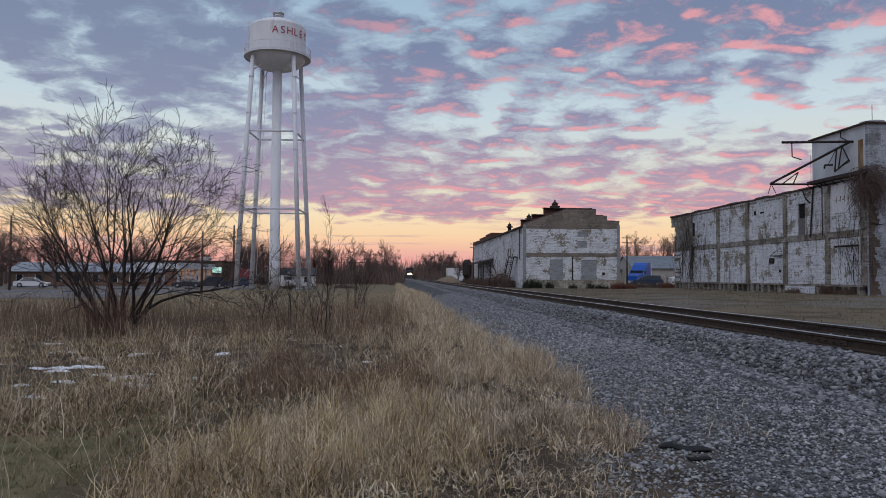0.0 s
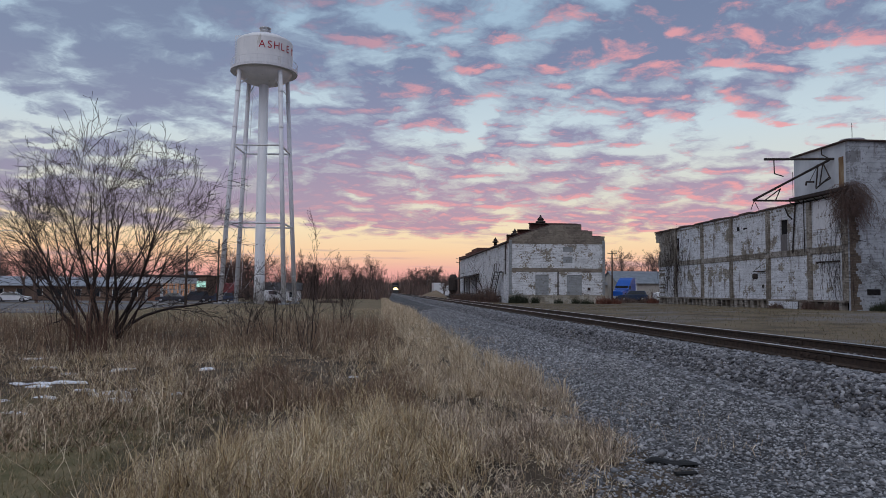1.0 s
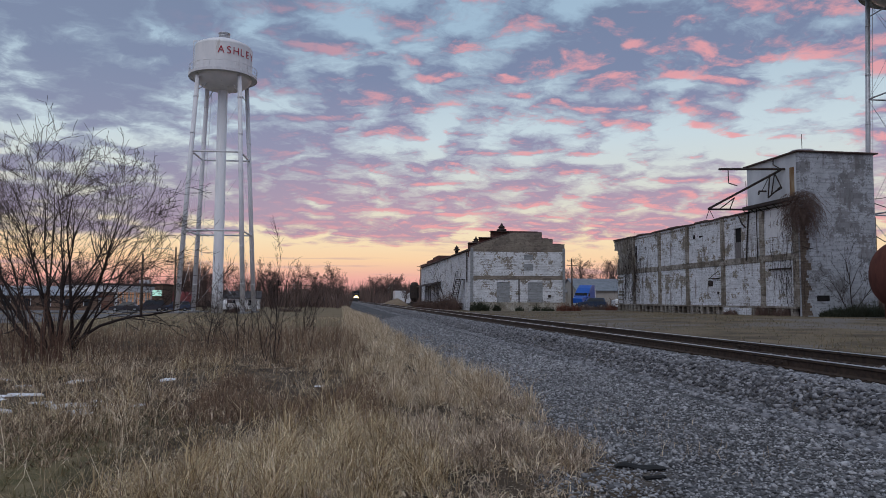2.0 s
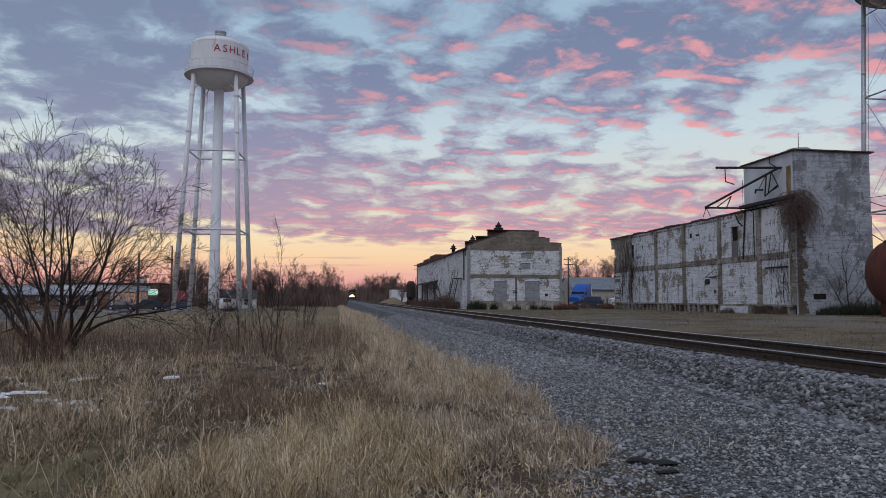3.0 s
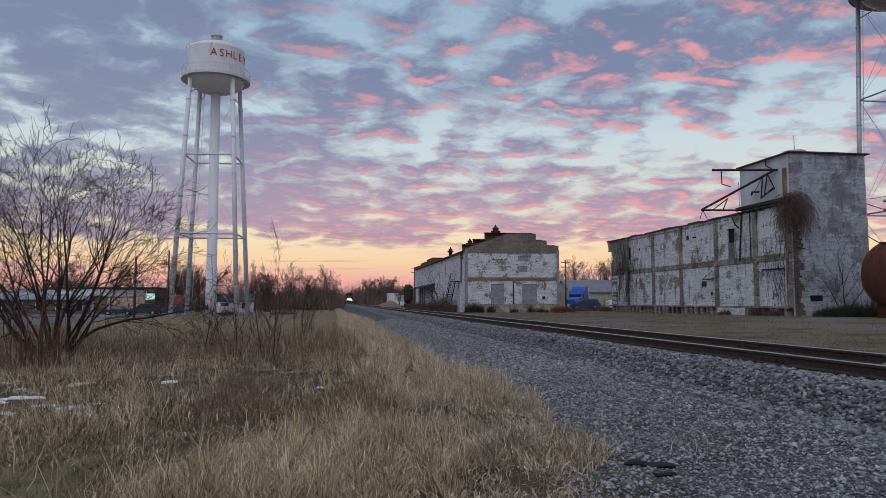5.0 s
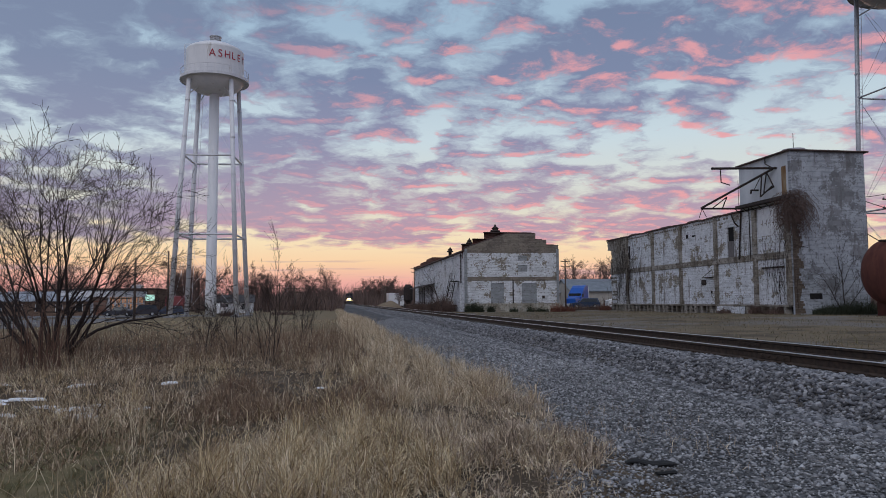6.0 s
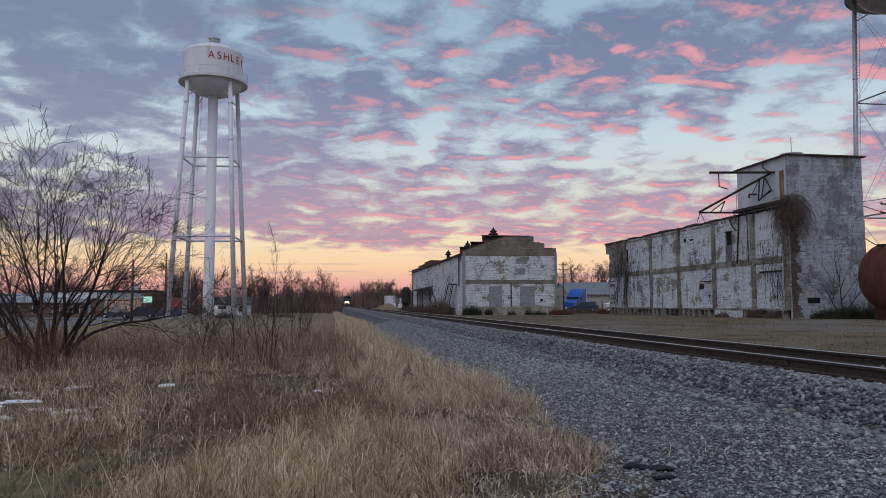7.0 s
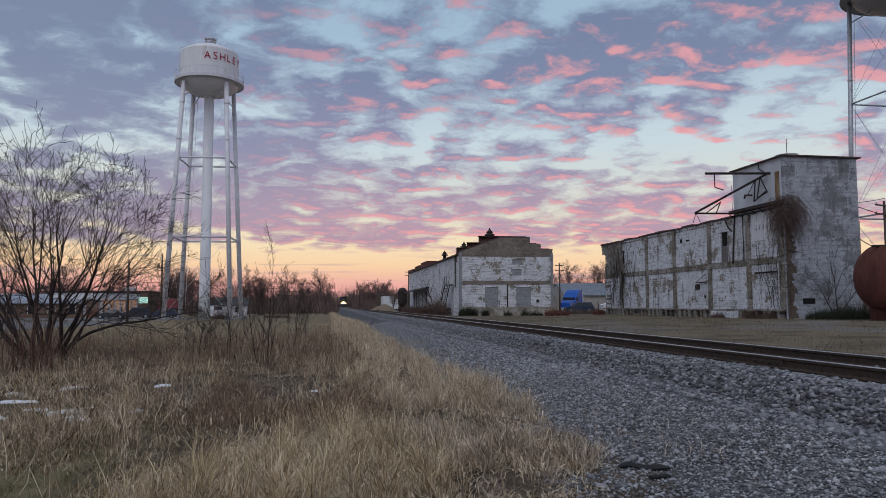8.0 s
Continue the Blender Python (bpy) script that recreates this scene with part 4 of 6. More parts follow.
    put("wall_pipe", Shape().wire([(xw - 0.14, 55.45, 4.25), (xw - 0.14, 52.5, 4.25)], 0.07, 6).wire([(xw, 55.45, 4.2), (xw - 0.14, 55.45, 4.2)], 0.05, 6), DARK, B, "short iron pipe")
    put("conduit", Shape().wire([(xw - 0.1, 58.4, 9.6), (xw - 0.12, 58.9, 5.2)], 0.07, 6).wire([(xw - 0.08, 57.2, 9.7), (xw - 0.08, 57.2, 5.2)], 0.04, 5), DARK, B)
    put("hanging_bar", Shape().wire([(xw - 0.15, 59.9, 9.35), (xw - 0.3, 59.2, 8.6), (xw - 0.1, 58.9, 8.2)], 0.07, 5), DARK, B)
    # thin black plates on the wall paint the dark of small holes
    for y, z, w, h in ((68.3, 7.95, 0.5, 0.42), (67.2, 8.0, 0.35, 0.2), (66.8, 8.02, 0.4, 0.16), (63.9, 2.2, 0.3, 0.25), (82.9, 6.7, 0.5, 1.6), (80.2, 7.6, 0.25, 0.4)):
        put("painted_hole", Shape().box(xw - 0.008, xw + 0.02, y, y + w, z, z + h), BLACK, B)

    # tower of the plant, a thing of its own
    T = thing("elevator_tower", pose(xw, 51.7, 0.35), "grey weathered concrete elevator tower with dark roof edge", "tower")

    def tput(name, shape, mat, parent=T, label="", smooth=False):
        shape.v = [(x - xw, y - 51.7, z - 0.35) for x, y, z in shape.v]
        return part(name, shape, mat, parent, label, smooth)
    xe, tt = 43.3, 13.6
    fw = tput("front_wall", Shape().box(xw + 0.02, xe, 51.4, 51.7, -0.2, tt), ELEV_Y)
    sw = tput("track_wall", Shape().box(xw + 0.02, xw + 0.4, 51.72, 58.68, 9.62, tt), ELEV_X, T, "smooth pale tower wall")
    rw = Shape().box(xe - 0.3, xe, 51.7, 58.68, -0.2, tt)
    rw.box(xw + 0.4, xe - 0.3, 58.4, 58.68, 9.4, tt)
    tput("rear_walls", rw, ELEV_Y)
    rq = random.Random(9)
    for i in range(46):
        wq = 0.3 + 0.35 * math.sin(i * 0.35) ** 2 + rq.uniform(0, 0.35)
        tput("stripped_block", Shape().box(xw - 0.03, xw + wq, 51.37 + rq.uniform(0, 0.012), 51.398, -0.15 + i * 0.2, 0.045 + i * 0.2), CORNER, T)
    tput("roof", Shape().box(xw - 0.22, xe + 0.35, 51.2, 58.9, tt, tt + 0.12, 0.02), COPING, T, "thin dark roof slab")
    tput("roof_hatch", Shape().lathe([(0.75, 0), (0.75, 0.2), (0.9, 0.22), (0.9, 0.34), (0.5, 0.42)], 16, (38.1, 53.0, tt + 0.12)), SILVER, T)
    tput("aerial", Shape().tube((37.7, 52.4, tt), (37.7, 52.4, tt + 1.7), 0.025, n=5), DARK, T)
    tput("rust_stain", Shape().box(xw + 0.008, xw + 0.016, 51.95, 52.55, 9.9, 12.5), RUSTRUN, sw, "orange rust run")
    led = tput("ledge", Shape().box(xw - 0.55, xw + 0.015, 51.5, 58.7, 9.72, 9.84, 0.02).box(xw - 0.5, xw - 0.4, 51.5, 58.7, 9.84, 10.0).box(xw - 0.3, xw + 0.015, 51.5, 58.7, 9.95, 10.05), DARK, T, "rusty steel ledge")
    for y in np.arange(52, 58.7, 1.1):
        tput("ledge_bracket", Shape().tube((xw + 0.01, y, 9.35), (xw - 0.5, y, 9.72), 0.04, n=5), DARK, led)
    tput("low_window", Shape().box(37.9, 39.0, 51.385, 51.39, 1.6, 2.05), BLACK, fw)
    # derrick on the track side
    D = thing("derrick", pose(xw, 53.2, 9.7), "rusty steel hoist derrick bracketed on the tower wall", "derrick")

    def dput(name, shape, label=""):
        shape.v = [(x - xw, y - 53.2, z - 9.7) for x, y, z in shape.v]
        return part(name, shape, DARK, D, label)
    dput("top_beam", Shape().tube((xw + 0.02, 53.15, 12.5), (30.8, 53.2, 12.33), 0.1, n=6))
    dput("hook", Shape().wire([(31.6, 53.2, 12.33), (31.62, 53.2, 11.2), (32.4, 53.25, 11.0)], 0.045, 5))
    dput("boom", Shape().tube((32.65, 58.4, 9.75), (36.5, 53.5, 12.5), 0.1, n=6))
    dput("lower_chord", Shape().tube((32.65, 58.4, 9.72), (36.6, 58.4, 9.78), 0.085, n=6))
    dput("lattice", Shape().wire([(33.7, 58.4, 9.74), (34.35, 57.0, 10.6), (34.7, 58.4, 9.76)], 0.05, 5).wire([(32.75, 58.4, 9.72), (32.5, 58.5, 8.9)], 0.03, 4).wire([(32.75, 58.4, 9.72), (33.15, 58.4, 8.95)], 0.03, 4))
    dput("frame", Shape().wire([(36.45, 54.3, 12.35), (36.2, 54.4, 10.6), (36.2, 53.0, 10.9), (36.4, 54.2, 12.3)], 0.055, 5).wire([(36.4, 54.9, 12.35), (36.2, 54.9, 10.35), (36.2, 53.2, 11.0)], 0.06, 5).wire([(36.4, 53.3, 12.5), (36.4, 54.4, 13.1), (36.35, 54.3, 13.7)], 0.05, 5))
    dput("pulley", Shape().wire([(36.4, 56.6, 10.9), (36.2, 56.2, 11.1), (36.2, 55.2, 10.95)], 0.08, 6).wire([(36.4, 56.1, 11.1), (36.35, 55.0, 12.1)], 0.03, 4))
    dput("guy_rope", Shape().tube((36.5, 58.7, 12.4), (36.5, 58.7, 9.8), 0.02, n=4))


plant()

# ---- rusty tank, its stand, and the second water tower ----
RT = thing("rust_tank", pose(41.75, 43.9, 0.25), "dark red rusted steel storage tank on a stand", "tank")
dish = [(2.3 * math.sin(a), -1.1 * math.cos(a)) for a in np.linspace(0.05, 1.57, 8)]
prof_t = [(r, z - 3.2) for r, z in dish] + [(r, 3.2 - z) for r, z in reversed(dish)]
body = Shape().lathe(prof_t, 40)
body.v = [(z, x, y + 3.2) for x, y, z in body.v]
part("shell", body, RUST, RT, "", True)
for x in (-2.6, 0.0, 2.6):
    part("saddle", Shape().box(x - 0.18, x + 0.18, -1.7, 1.7, -0.3, 1.6, 0.03), RUST, RT, "rusted saddle")
part("catwalk", Shape().wire([(-4.1, -0.4, 5.35), (3.5, -0.4, 5.65)], 0.09, 6).wire([(-4.1, -0.9, 5.35), (3.5, -0.9, 5.65)], 0.05, 5), DARK, RT)
water_tower(pose(58.6, 61.1, 0.3), "tall silver-grey water tower on braced legs behind the plant", (4.6, 3.9), (10.2, 22.3, 33.2, 33.4, 39.0, 41.0, 31.4), 5.4,
            metal=SILVER, leg_r=0.24, riser=0.5, strut_r=0.09)


# ---- woody plants ----
def grow(shape, rng, p, d, length, r, level, opts):
    """One branch as a bent tapering tube, with its side shoots."""
    segs = opts["segs"][min(level, len(opts["segs"]) - 1)]
    step = length / segs
    sides = 6 if r > 0.03 else 4 if r > 0.012 else 3
    pts, rads = [p], [r]
    for i in range(segs):
        d = (d + Vector((rng.gauss(0, 1), rng.gauss(0, 1), rng.gauss(0, 1))) * opts["wander"] + Vector((0, 0, opts["lift"]))).normalized()
        p = p + d * step
        pts.append(p)
        rads.append(max(r * (1 - (i + 1) / segs * opts["taper"]), opts["least"]))
    rings = []
    for i, q in enumerate(pts):
        t = (pts[min(i + 1, segs)] - pts[max(i - 1, 0)]).normalized()
        a = t.orthogonal().normalized()
        b = t.cross(a)
        rings.append([q + (a * math.cos(k * 6.2832 / sides) + b * math.sin(k * 6.2832 / sides)) * rads[i] for k in range(sides)])
    shape[min(level, 1)].loft(rings, False)
    if level >= opts["levels"]:
        return
    n = opts["kids"][min(level, len(opts["kids"]) - 1)]
    for k in range(n):
        f = rng.uniform(opts["bare"][min(level, len(opts["bare"]) - 1)], 1.0)
        i = min(int(f * segs), segs - 1)
        q = pts[i].lerp(pts[i + 1], f * segs - i)
        t = (pts[i + 1] - pts[i]).normalized()
        side = t.orthogonal().normalized()
        side.rotate(Matrix.Rotation(rng.uniform(0, 6.2832), 3, t))
        ang = rng.uniform(*opts["angle"])
        kid = (t * math.cos(ang) + side * math.sin(ang)).normalized()
        grow(shape, rng, q, kid, length * rng.uniform(*opts["shrink"]) * (1.15 - 0.5 * f), rads[i] * rng.uniform(0.45, 0.68), level + 1, opts)


def woody(name, seed, stems, opts, mat, label, category, m, group=""):
    """stems: (base x, y, direction, length, radius)."""
    rng = random.Random(seed)
    T = thing(name, m, label, category, group)
    for bx, by, d, length, r in stems:
        shapes = (Shape(), Shape())
        grow(shapes, rng, Vector((bx, by, -0.15)), Vector(d).normalized(), length, r, 0, opts)
        trunk = part("trunk", shapes[0], mat, T, "", True)
        part("crown", shapes[1], mat, trunk if len(stems) > 1 else T)
    return T


BIG = dict(segs=(10, 8, 6, 4), wander=0.085, lift=0.0, taper=0.88, least=0.0055, levels=3, kids=(8, 5, 4), bare=(0.24, 0.15, 0.1), angle=(0.35, 0.95), shrink=(0.40, 0.64))
rs = random.Random(11)
stems = []
for k in range(20):
    lean = -0.8 + 1.62 * k / 19 + rs.uniform(-0.06, 0.06)
    ln = 5.7 - 1.35 * abs(lean) + rs.uniform(-0.5, 0.3)
    stems.append((0.42 * lean + rs.uniform(-0.2, 0.2), rs.uniform(-0.4, 0.4), (lean, rs.uniform(-0.45, 0.45), 1.0), ln, rs.uniform(0.045, 0.075) - 0.015 * abs(lean)))
tree_z = float(gz(-8.2, 22.2))
woody("bare_tree", 21, stems, BIG, BARK, "leafless many-stemmed tree with dark fine branches among weeds", "tree", pose(-8.15, 22.2, tree_z))

SAP = dict(segs=(8, 5, 3), wander=0.06, lift=0.05, taper=0.85, least=0.003, levels=2, kids=(9, 4), bare=(0.25, 0.2), angle=(0.35, 0.75), shrink=(0.32, 0.5))
for x, y, h, sd in ((-1.48, 18.6, 3.15, 1), (-2.66, 20.3, 2.5, 2), (-3.6, 21.5, 2.2, 3), (-0.9, 23.5, 2.3, 4), (-11.5, 20.5, 2.0, 5)):
    rs = random.Random(sd)
    st = [(rs.uniform(-0.05, 0.05), rs.uniform(-0.05, 0.05), (rs.uniform(-0.14, 0.14), rs.uniform(-0.14, 0.14), 1), h, 0.02)]
    st += [(rs.uniform(-0.2, 0.2), rs.uniform(-0.2, 0.2), (rs.uniform(-0.6, 0.6), rs.uniform(-0.4, 0.4), 1), h * rs.uniform(0.6, 0.85), 0.014) for _ in range(5)]
    woody("sapling", sd, st, SAP, BARK, "thin bare sapling with a few upright twigs among weeds", "sapling", pose(x, y, float(gz(x, y))), "saplings")
SHOOT = dict(segs=(6, 4), wander=0.06, lift=0.06, taper=0.8, least=0.003, levels=1, kids=(3,), bare=(0.3,), angle=(0.25, 0.5), shrink=(0.3, 0.5))
rs = random.Random(8)
st = [(rs.gauss(0, 0.28), rs.gauss(0, 0.2), (rs.gauss(0, 0.12), rs.gauss(0, 0.12), 1), rs.uniform(1.0, 1.9), rs.uniform(0.012, 0.03)) for _ in range(34)]
SC = thing("sucker_clump", pose(-6.85, 17.9, float(gz(-6.85, 17.9))), "clump of reddish-brown upright suckers before the bare tree", "shrub")
srng = random.Random(8)
for bx, by, d, length, r in st:
    shapes = (Shape(), Shape())
    grow(shapes, srng, Vector((bx, by, -0.15)), Vector(d).normalized(), length, r, 0, SHOOT)
    stem = part("stem", shapes[0], BARK_RED, SC, "", True)
    part("twigs", shapes[1], BARK_RED, stem)

# far bare trees: four shapes, many trees
FARTREE = dict(segs=(6, 5, 3, 2), wander=0.10, lift=0.02, taper=0.9, least=0.015, levels=3, kids=(12, 8, 5), bare=(0.28, 0.15, 0.1), angle=(0.4, 0.95), shrink=(0.38, 0.6))
protos = []
for sd in range(4):
    rs = random.Random(sd + 40)
    st = [(0, 0, (rs.uniform(-0.06, 0.06), rs.uniform(-0.06, 0.06), 1), 8.0, 0.24)]
    if sd % 2:
        st.append((0.2, 0.1, (rs.uniform(-0.4, 0.4), rs.uniform(-0.3, 0.3), 1), 6.5, 0.17))
    protos.append(st)
spots = []
rs = random.Random(77)
for k in range(70):
    f = k / 69
    y = 165 + rs.uniform(-15, 60)
    spots.append((-128 + 128 * f + rs.uniform(-3, 3), y, rs.uniform(0.8, 1.2)))
for k in range(10):
    spots.append((-60 + rs.uniform(-14, 8), rs.uniform(96, 128), rs.uniform(0.75, 1.1)))
spots += [(-46, 101, 0.95), (-52, 96, 0.9), (-57, 104, 1.0), (-31.0, 152, 1.15), (-27, 150, 1.0), (-24.5, 146, 0.95), (-19, 150, 1.0), (-13, 155, 0.9)]
spots += [(12.6 + rs.uniform(-1, 6), 200 + rs.uniform(0, 45), rs.uniform(0.8, 1.05)) for _ in range(9)]
spots += [(38 + k * 2.6 + rs.uniform(-1, 1), 140 + rs.uniform(-4, 14), rs.uniform(0.95, 1.2)) for k in range(9)]
spots += [(29.6, 97, 0.8), (28.9, 101, 0.75), (58, 150, 1.1), (66, 140, 1.1), (74, 132, 1.0), (82, 120, 1.0), (70, 98, 0.95), (76, 90, 0.9), (66, 88, 0.9), (14.0, 150, 0.55)]
firsts = {}
for k, (x, y, s) in enumerate(spots):
    kind_ = k % 4
    m = pose(x, y, float(gz(x, y)), 0, 0, (k * 83) % 360) @ Matrix.Diagonal((s, s, s * (0.9 + 0.05 * (k % 5)), 1))
    if kind_ not in firsts:
        firsts[kind_] = woody("distant_tree", kind_ + 60, protos[kind_], FARTREE, BARK_FAR, "distant leafless tree with a brown twiggy crown", "tree", m, "distant trees")
    else:
        t = copy_thing(firsts[kind_], Matrix.Identity(4))
        t.matrix_basis = m


# ---- poles and wires ----
def utility_pole(x, y, h, arm=1.1, turn=0.0, z=None):
    P = thing("utility_pole", pose(x, y, float(gz(x, y)) if z is None else z, 0, 0, turn), "dark weathered wooden utility pole with a crossarm", "pole", "utility poles")
    part("post", Shape().tube((0, 0, -0.5), (0, 0, h), 0.16, 0.11, 8), POLEWOOD, P, "", True)
    if arm:
        for dz in (0.5, 1.3):
            a = part("crossarm", Shape().box(-arm, arm, -0.16, -0.06, h - dz, h - dz + 0.12), POLEWOOD, P)
            for sx in (-0.9, 0.9):
                part("insulator", Shape().tube((arm * sx, -0.11, h - dz + 0.12), (arm * sx, -0.11, h - dz + 0.28), 0.05, n=6), SILVER, a)
    return P


def street_lamp(x, y, h, reach):
    P = thing("street_lamp", pose(x, y, float(gz(x, y))), "dark pole street lamp with a long curved arm", "street lamp", "street lamps")
    part("post", Shape().tube((0, 0, -0.5), (0, 0, h), 0.15, 0.1, 8), POLEWOOD, P, "", True)
    part("arm", Shape().wire([(0, 0, h - 0.6), (reach * 0.4, 0, h - 0.2), (reach, 0, h - 0.3)], 0.045, 6), SILVER, P)
    part("lamp_head", Shape().loft([[(reach + s * 0.55 + dx_ * w, dy_ * w, h - 0.32 + zz) for dx_, dy_ in ((-1, -1), (1, -1), (1, 1), (-1, 1))] for s, w, zz in ((-0.4, 0.08, 0), (0.0, 0.2, 0.03), (0.8, 0.2, 0.05), (1.2, 0.07, 0.06))]), SILVER, P)
    return P


utility_pole(-21.9, 84.2, 7.0, 0)
street_lamp(-21.6, 99.2, 8.9, -2.9)
street_lamp(-42.5, 82.4, 8.5, 3.2)
utility_pole(-47.0, 86, 8.2, 0.9)
for x, y, h in ((-5.0, 203, 6.2), (-7.5, 150, 5.4), (-12.0, 170, 6.5), (-1.5, 260, 6.5), (-16.5, 190, 6.0)):
    utility_pole(x, y, h, 1.6)
for x, y, h in ((38.8, 114.5, 8.3), (18.6, 161, 9.2), (14.2, 190, 5.5), (12.9, 175, 4.2), (10.6, 230, 6.5)):
    utility_pole(x, y, h, 0.8)
utility_pole(50.2, 56.5, 10.6, 1.6, 20)
w1 = Shape()


def sag(a, b, drop, n=10):
    a, b = Vector(a), Vector(b)
    return [a.lerp(b, i / n) - Vector((0, 0, drop * 4 * (i / n) * (1 - i / n))) for i in range(n + 1)]


for nm, a, b, drop in (("cable", (36.7, 51.3, 5.9), (48.5, 52.5, 5.3), 0.25), ("cable", (43.3, 51.4, 6.9), (50.2, 56.4, 6.2), 0.1), ("cable", (43.3, 53.0, 10.1), (50.2, 56.4, 11.2), 0.1), ("cable", (43.3, 51.5, 9.6), (50.2, 56.4, 9.6), 0.02)):
    solid(nm, Shape().wire(sag(a, b, drop), 0.035, 4), DARK, "black overhead service cable from the concrete tower", "cable", group="cables")


# ---- vehicles ----
def wheels(V, spots_, r, w):
    for x, y in spots_:
        t = part("wheel", Shape().tube((x, y - w / 2, r), (x, y + w / 2, r), r, n=18), TYRE, V, "", True)
        part("rim", Shape().tube((x, y - w / 2 - 0.01, r), (x, y + w / 2 + 0.01, r), r * 0.58, n=12), SILVER, t)


def car(name, m, label, category, paint, length=4.6, h=1.5, w=1.8, tall=False, group="parked cars"):
    V = thing(name, m, label, category, group)
    L, H = length / 2, h
    belt = H * 0.62
    low = [(-L, 0.35), (-L + 0.1, 0.25), (L - 0.1, 0.25), (L, 0.4), (L, belt * 0.8), (L * 0.5, belt), (-L, belt)]
    cab = [(-L * (0.95 if tall else 0.75), belt), (L * 0.45, belt), (L * 0.18, H), (-L * (0.85 if tall else 0.45), H)]

    def side(outline, half, inset):
        zs = [z for _, z in outline]
        lo, hi = min(zs), max(zs)
        f = lambda z: half - inset * (z - lo) / (hi - lo)
        return Shape().loft([[(x, -f(z), z) for x, z in outline], [(x, -f(z) + 0.06, z) for x, z in outline], [(x, f(z) - 0.06, z) for x, z in outline], [(x, f(z), z) for x, z in outline]])
    part("body", side(low, w / 2, 0.06), paint, V)
    c = part("cabin", side(cab, w / 2 - 0.06, 0.2), paint, V)
    glass = [(x * 0.9, belt + 0.06 + (z - belt) * 0.78) for x, z in cab]
    part("side_window", side(glass, w / 2 - 0.045, 0.16), GLASS, c)
    part("windscreen", Shape().face_list([(L * 0.43, -w * 0.4, belt + 0.05), (L * 0.43, w * 0.4, belt + 0.05), (L * 0.21, w * 0.36, H - 0.06), (L * 0.21, -w * 0.36, H - 0.06),
                                          (L * 0.40, -w * 0.4, belt + 0.05), (L * 0.40, w * 0.4, belt + 0.05), (L * 0.18, w * 0.36, H - 0.06), (L * 0.18, -w * 0.36, H - 0.06)],
                                         [(0, 1, 2, 3), (7, 6, 5, 4), (0, 3, 7, 4), (1, 5, 6, 2), (3, 2, 6, 7), (0, 4, 5, 1)]), GLASS, c)
    wheels(V, [(sx * L * 0.62, sy * (w / 2 - 0.1)) for sx in (-1, 1) for sy in (-1, 1)], 0.34, 0.24)
    for sy in (-1, 1):
        part("headlight", Shape().box(L - 0.04, L + 0.02, sy * w * 0.36 - 0.16, sy * w * 0.36 + 0.16, belt * 0.62, belt * 0.8, 0.015), SILVER, V)
    part("bumper", Shape().box(L - 0.02, L + 0.07, -w * 0.47, w * 0.47, 0.3, 0.48, 0.03), DARK, V)
    return V


def on(x, y, turn):
    return pose(x, y, float(gz(x, y)), 0, 0, turn)


car("suv", on(-30.4, 121.5, 200), "black sport utility vehicle parked before the store", "car", CARDARK, 4.8, 1.78, 1.9, True)
car("sedan", on(-33.4, 119.4, 185), "dark sedan parked before the store", "car", CARDARK, 4.7, 1.45, 1.8)
car("pickup_car", on(-26.8, 124, 190), "dark parked car beside the red awning", "car", CARNAVY, 4.8, 1.6, 1.85, True)
car("parked_car", on(-52.5, 108, 10), "pale silver car parked along the street", "car", CARWHITE, 4.6, 1.45, 1.8)
car("van", on(-19.2, 128, 80), "white van parked behind the water tower", "van", CARWHITE, 5.2, 2.1, 1.95, True)
car("navy_suv", on(41.2, 112.0, 172), "dark navy vehicle parked before the blue truck", "car", CARNAVY, 4.7, 1.7, 1.85, True)
car("white_van", on(46.0, 108, 175), "white van nose beside the plant wall", "van", CARWHITE, 5.0, 2.6, 2.0, True)

TR = thing("semi_truck", on(42.4, 119.0, 232), "blue semi tractor with a tall sleeper fairing parked on grass", "truck")
wide = 1.22
sl = Shape()
outline = [(-2.6, 0.9), (1.3, 0.9), (1.45, 1.9), (1.25, 2.2), (0.55, 2.75), (-0.4, 3.5), (-1.3, 3.95), (-2.5, 4.0), (-2.6, 3.9)]
sl.loft([[(x, y * (1 - 0.05 * (z > 3)), z) for x, z in outline] for y in (-wide, -wide + 0.05, wide - 0.05, wide)])
cabp = part("sleeper_cab", sl, BLUE, TR)
part("hood", Shape().loft([[(x, -0.95 * f, z0), (x, 0.95 * f, z0), (x, 0.9 * f, z1), (x, 0.6 * f, z1 + 0.12), (x, -0.6 * f, z1 + 0.12), (x, -0.9 * f, z1)] for x, f, z0, z1 in ((1.3, 1.2, 0.8, 1.85), (2.4, 1.1, 0.75, 1.75), (3.3, 1.0, 0.75, 1.6), (3.45, 0.9, 0.8, 1.45))]), BLUE, TR)
part("windscreen", Shape().box(0.95, 1.32, -1.05, 1.05, 1.95, 2.55, 0.02), GLASS, cabp)
for sy in (-1, 1):
    part("side_window", Shape().box(0.15, 1.05, sy * wide - 0.02, sy * wide + 0.02, 1.95, 2.5, 0.01), GLASS, cabp)
    part("fuel_tank", Shape().tube((-2.2, sy * 1.0, 0.7), (0.2, sy * 1.0, 0.7), 0.32, n=14), SILVER, TR)
part("side_fairing", Shape().loft([[(x, y, z) for x, z in ((-2.62, 0.9), (-2.62, 3.9), (-3.1, 3.2), (-3.5, 0.9))] for y in (-1.15, 1.15)]), TRIM, TR, "white rear fairing")
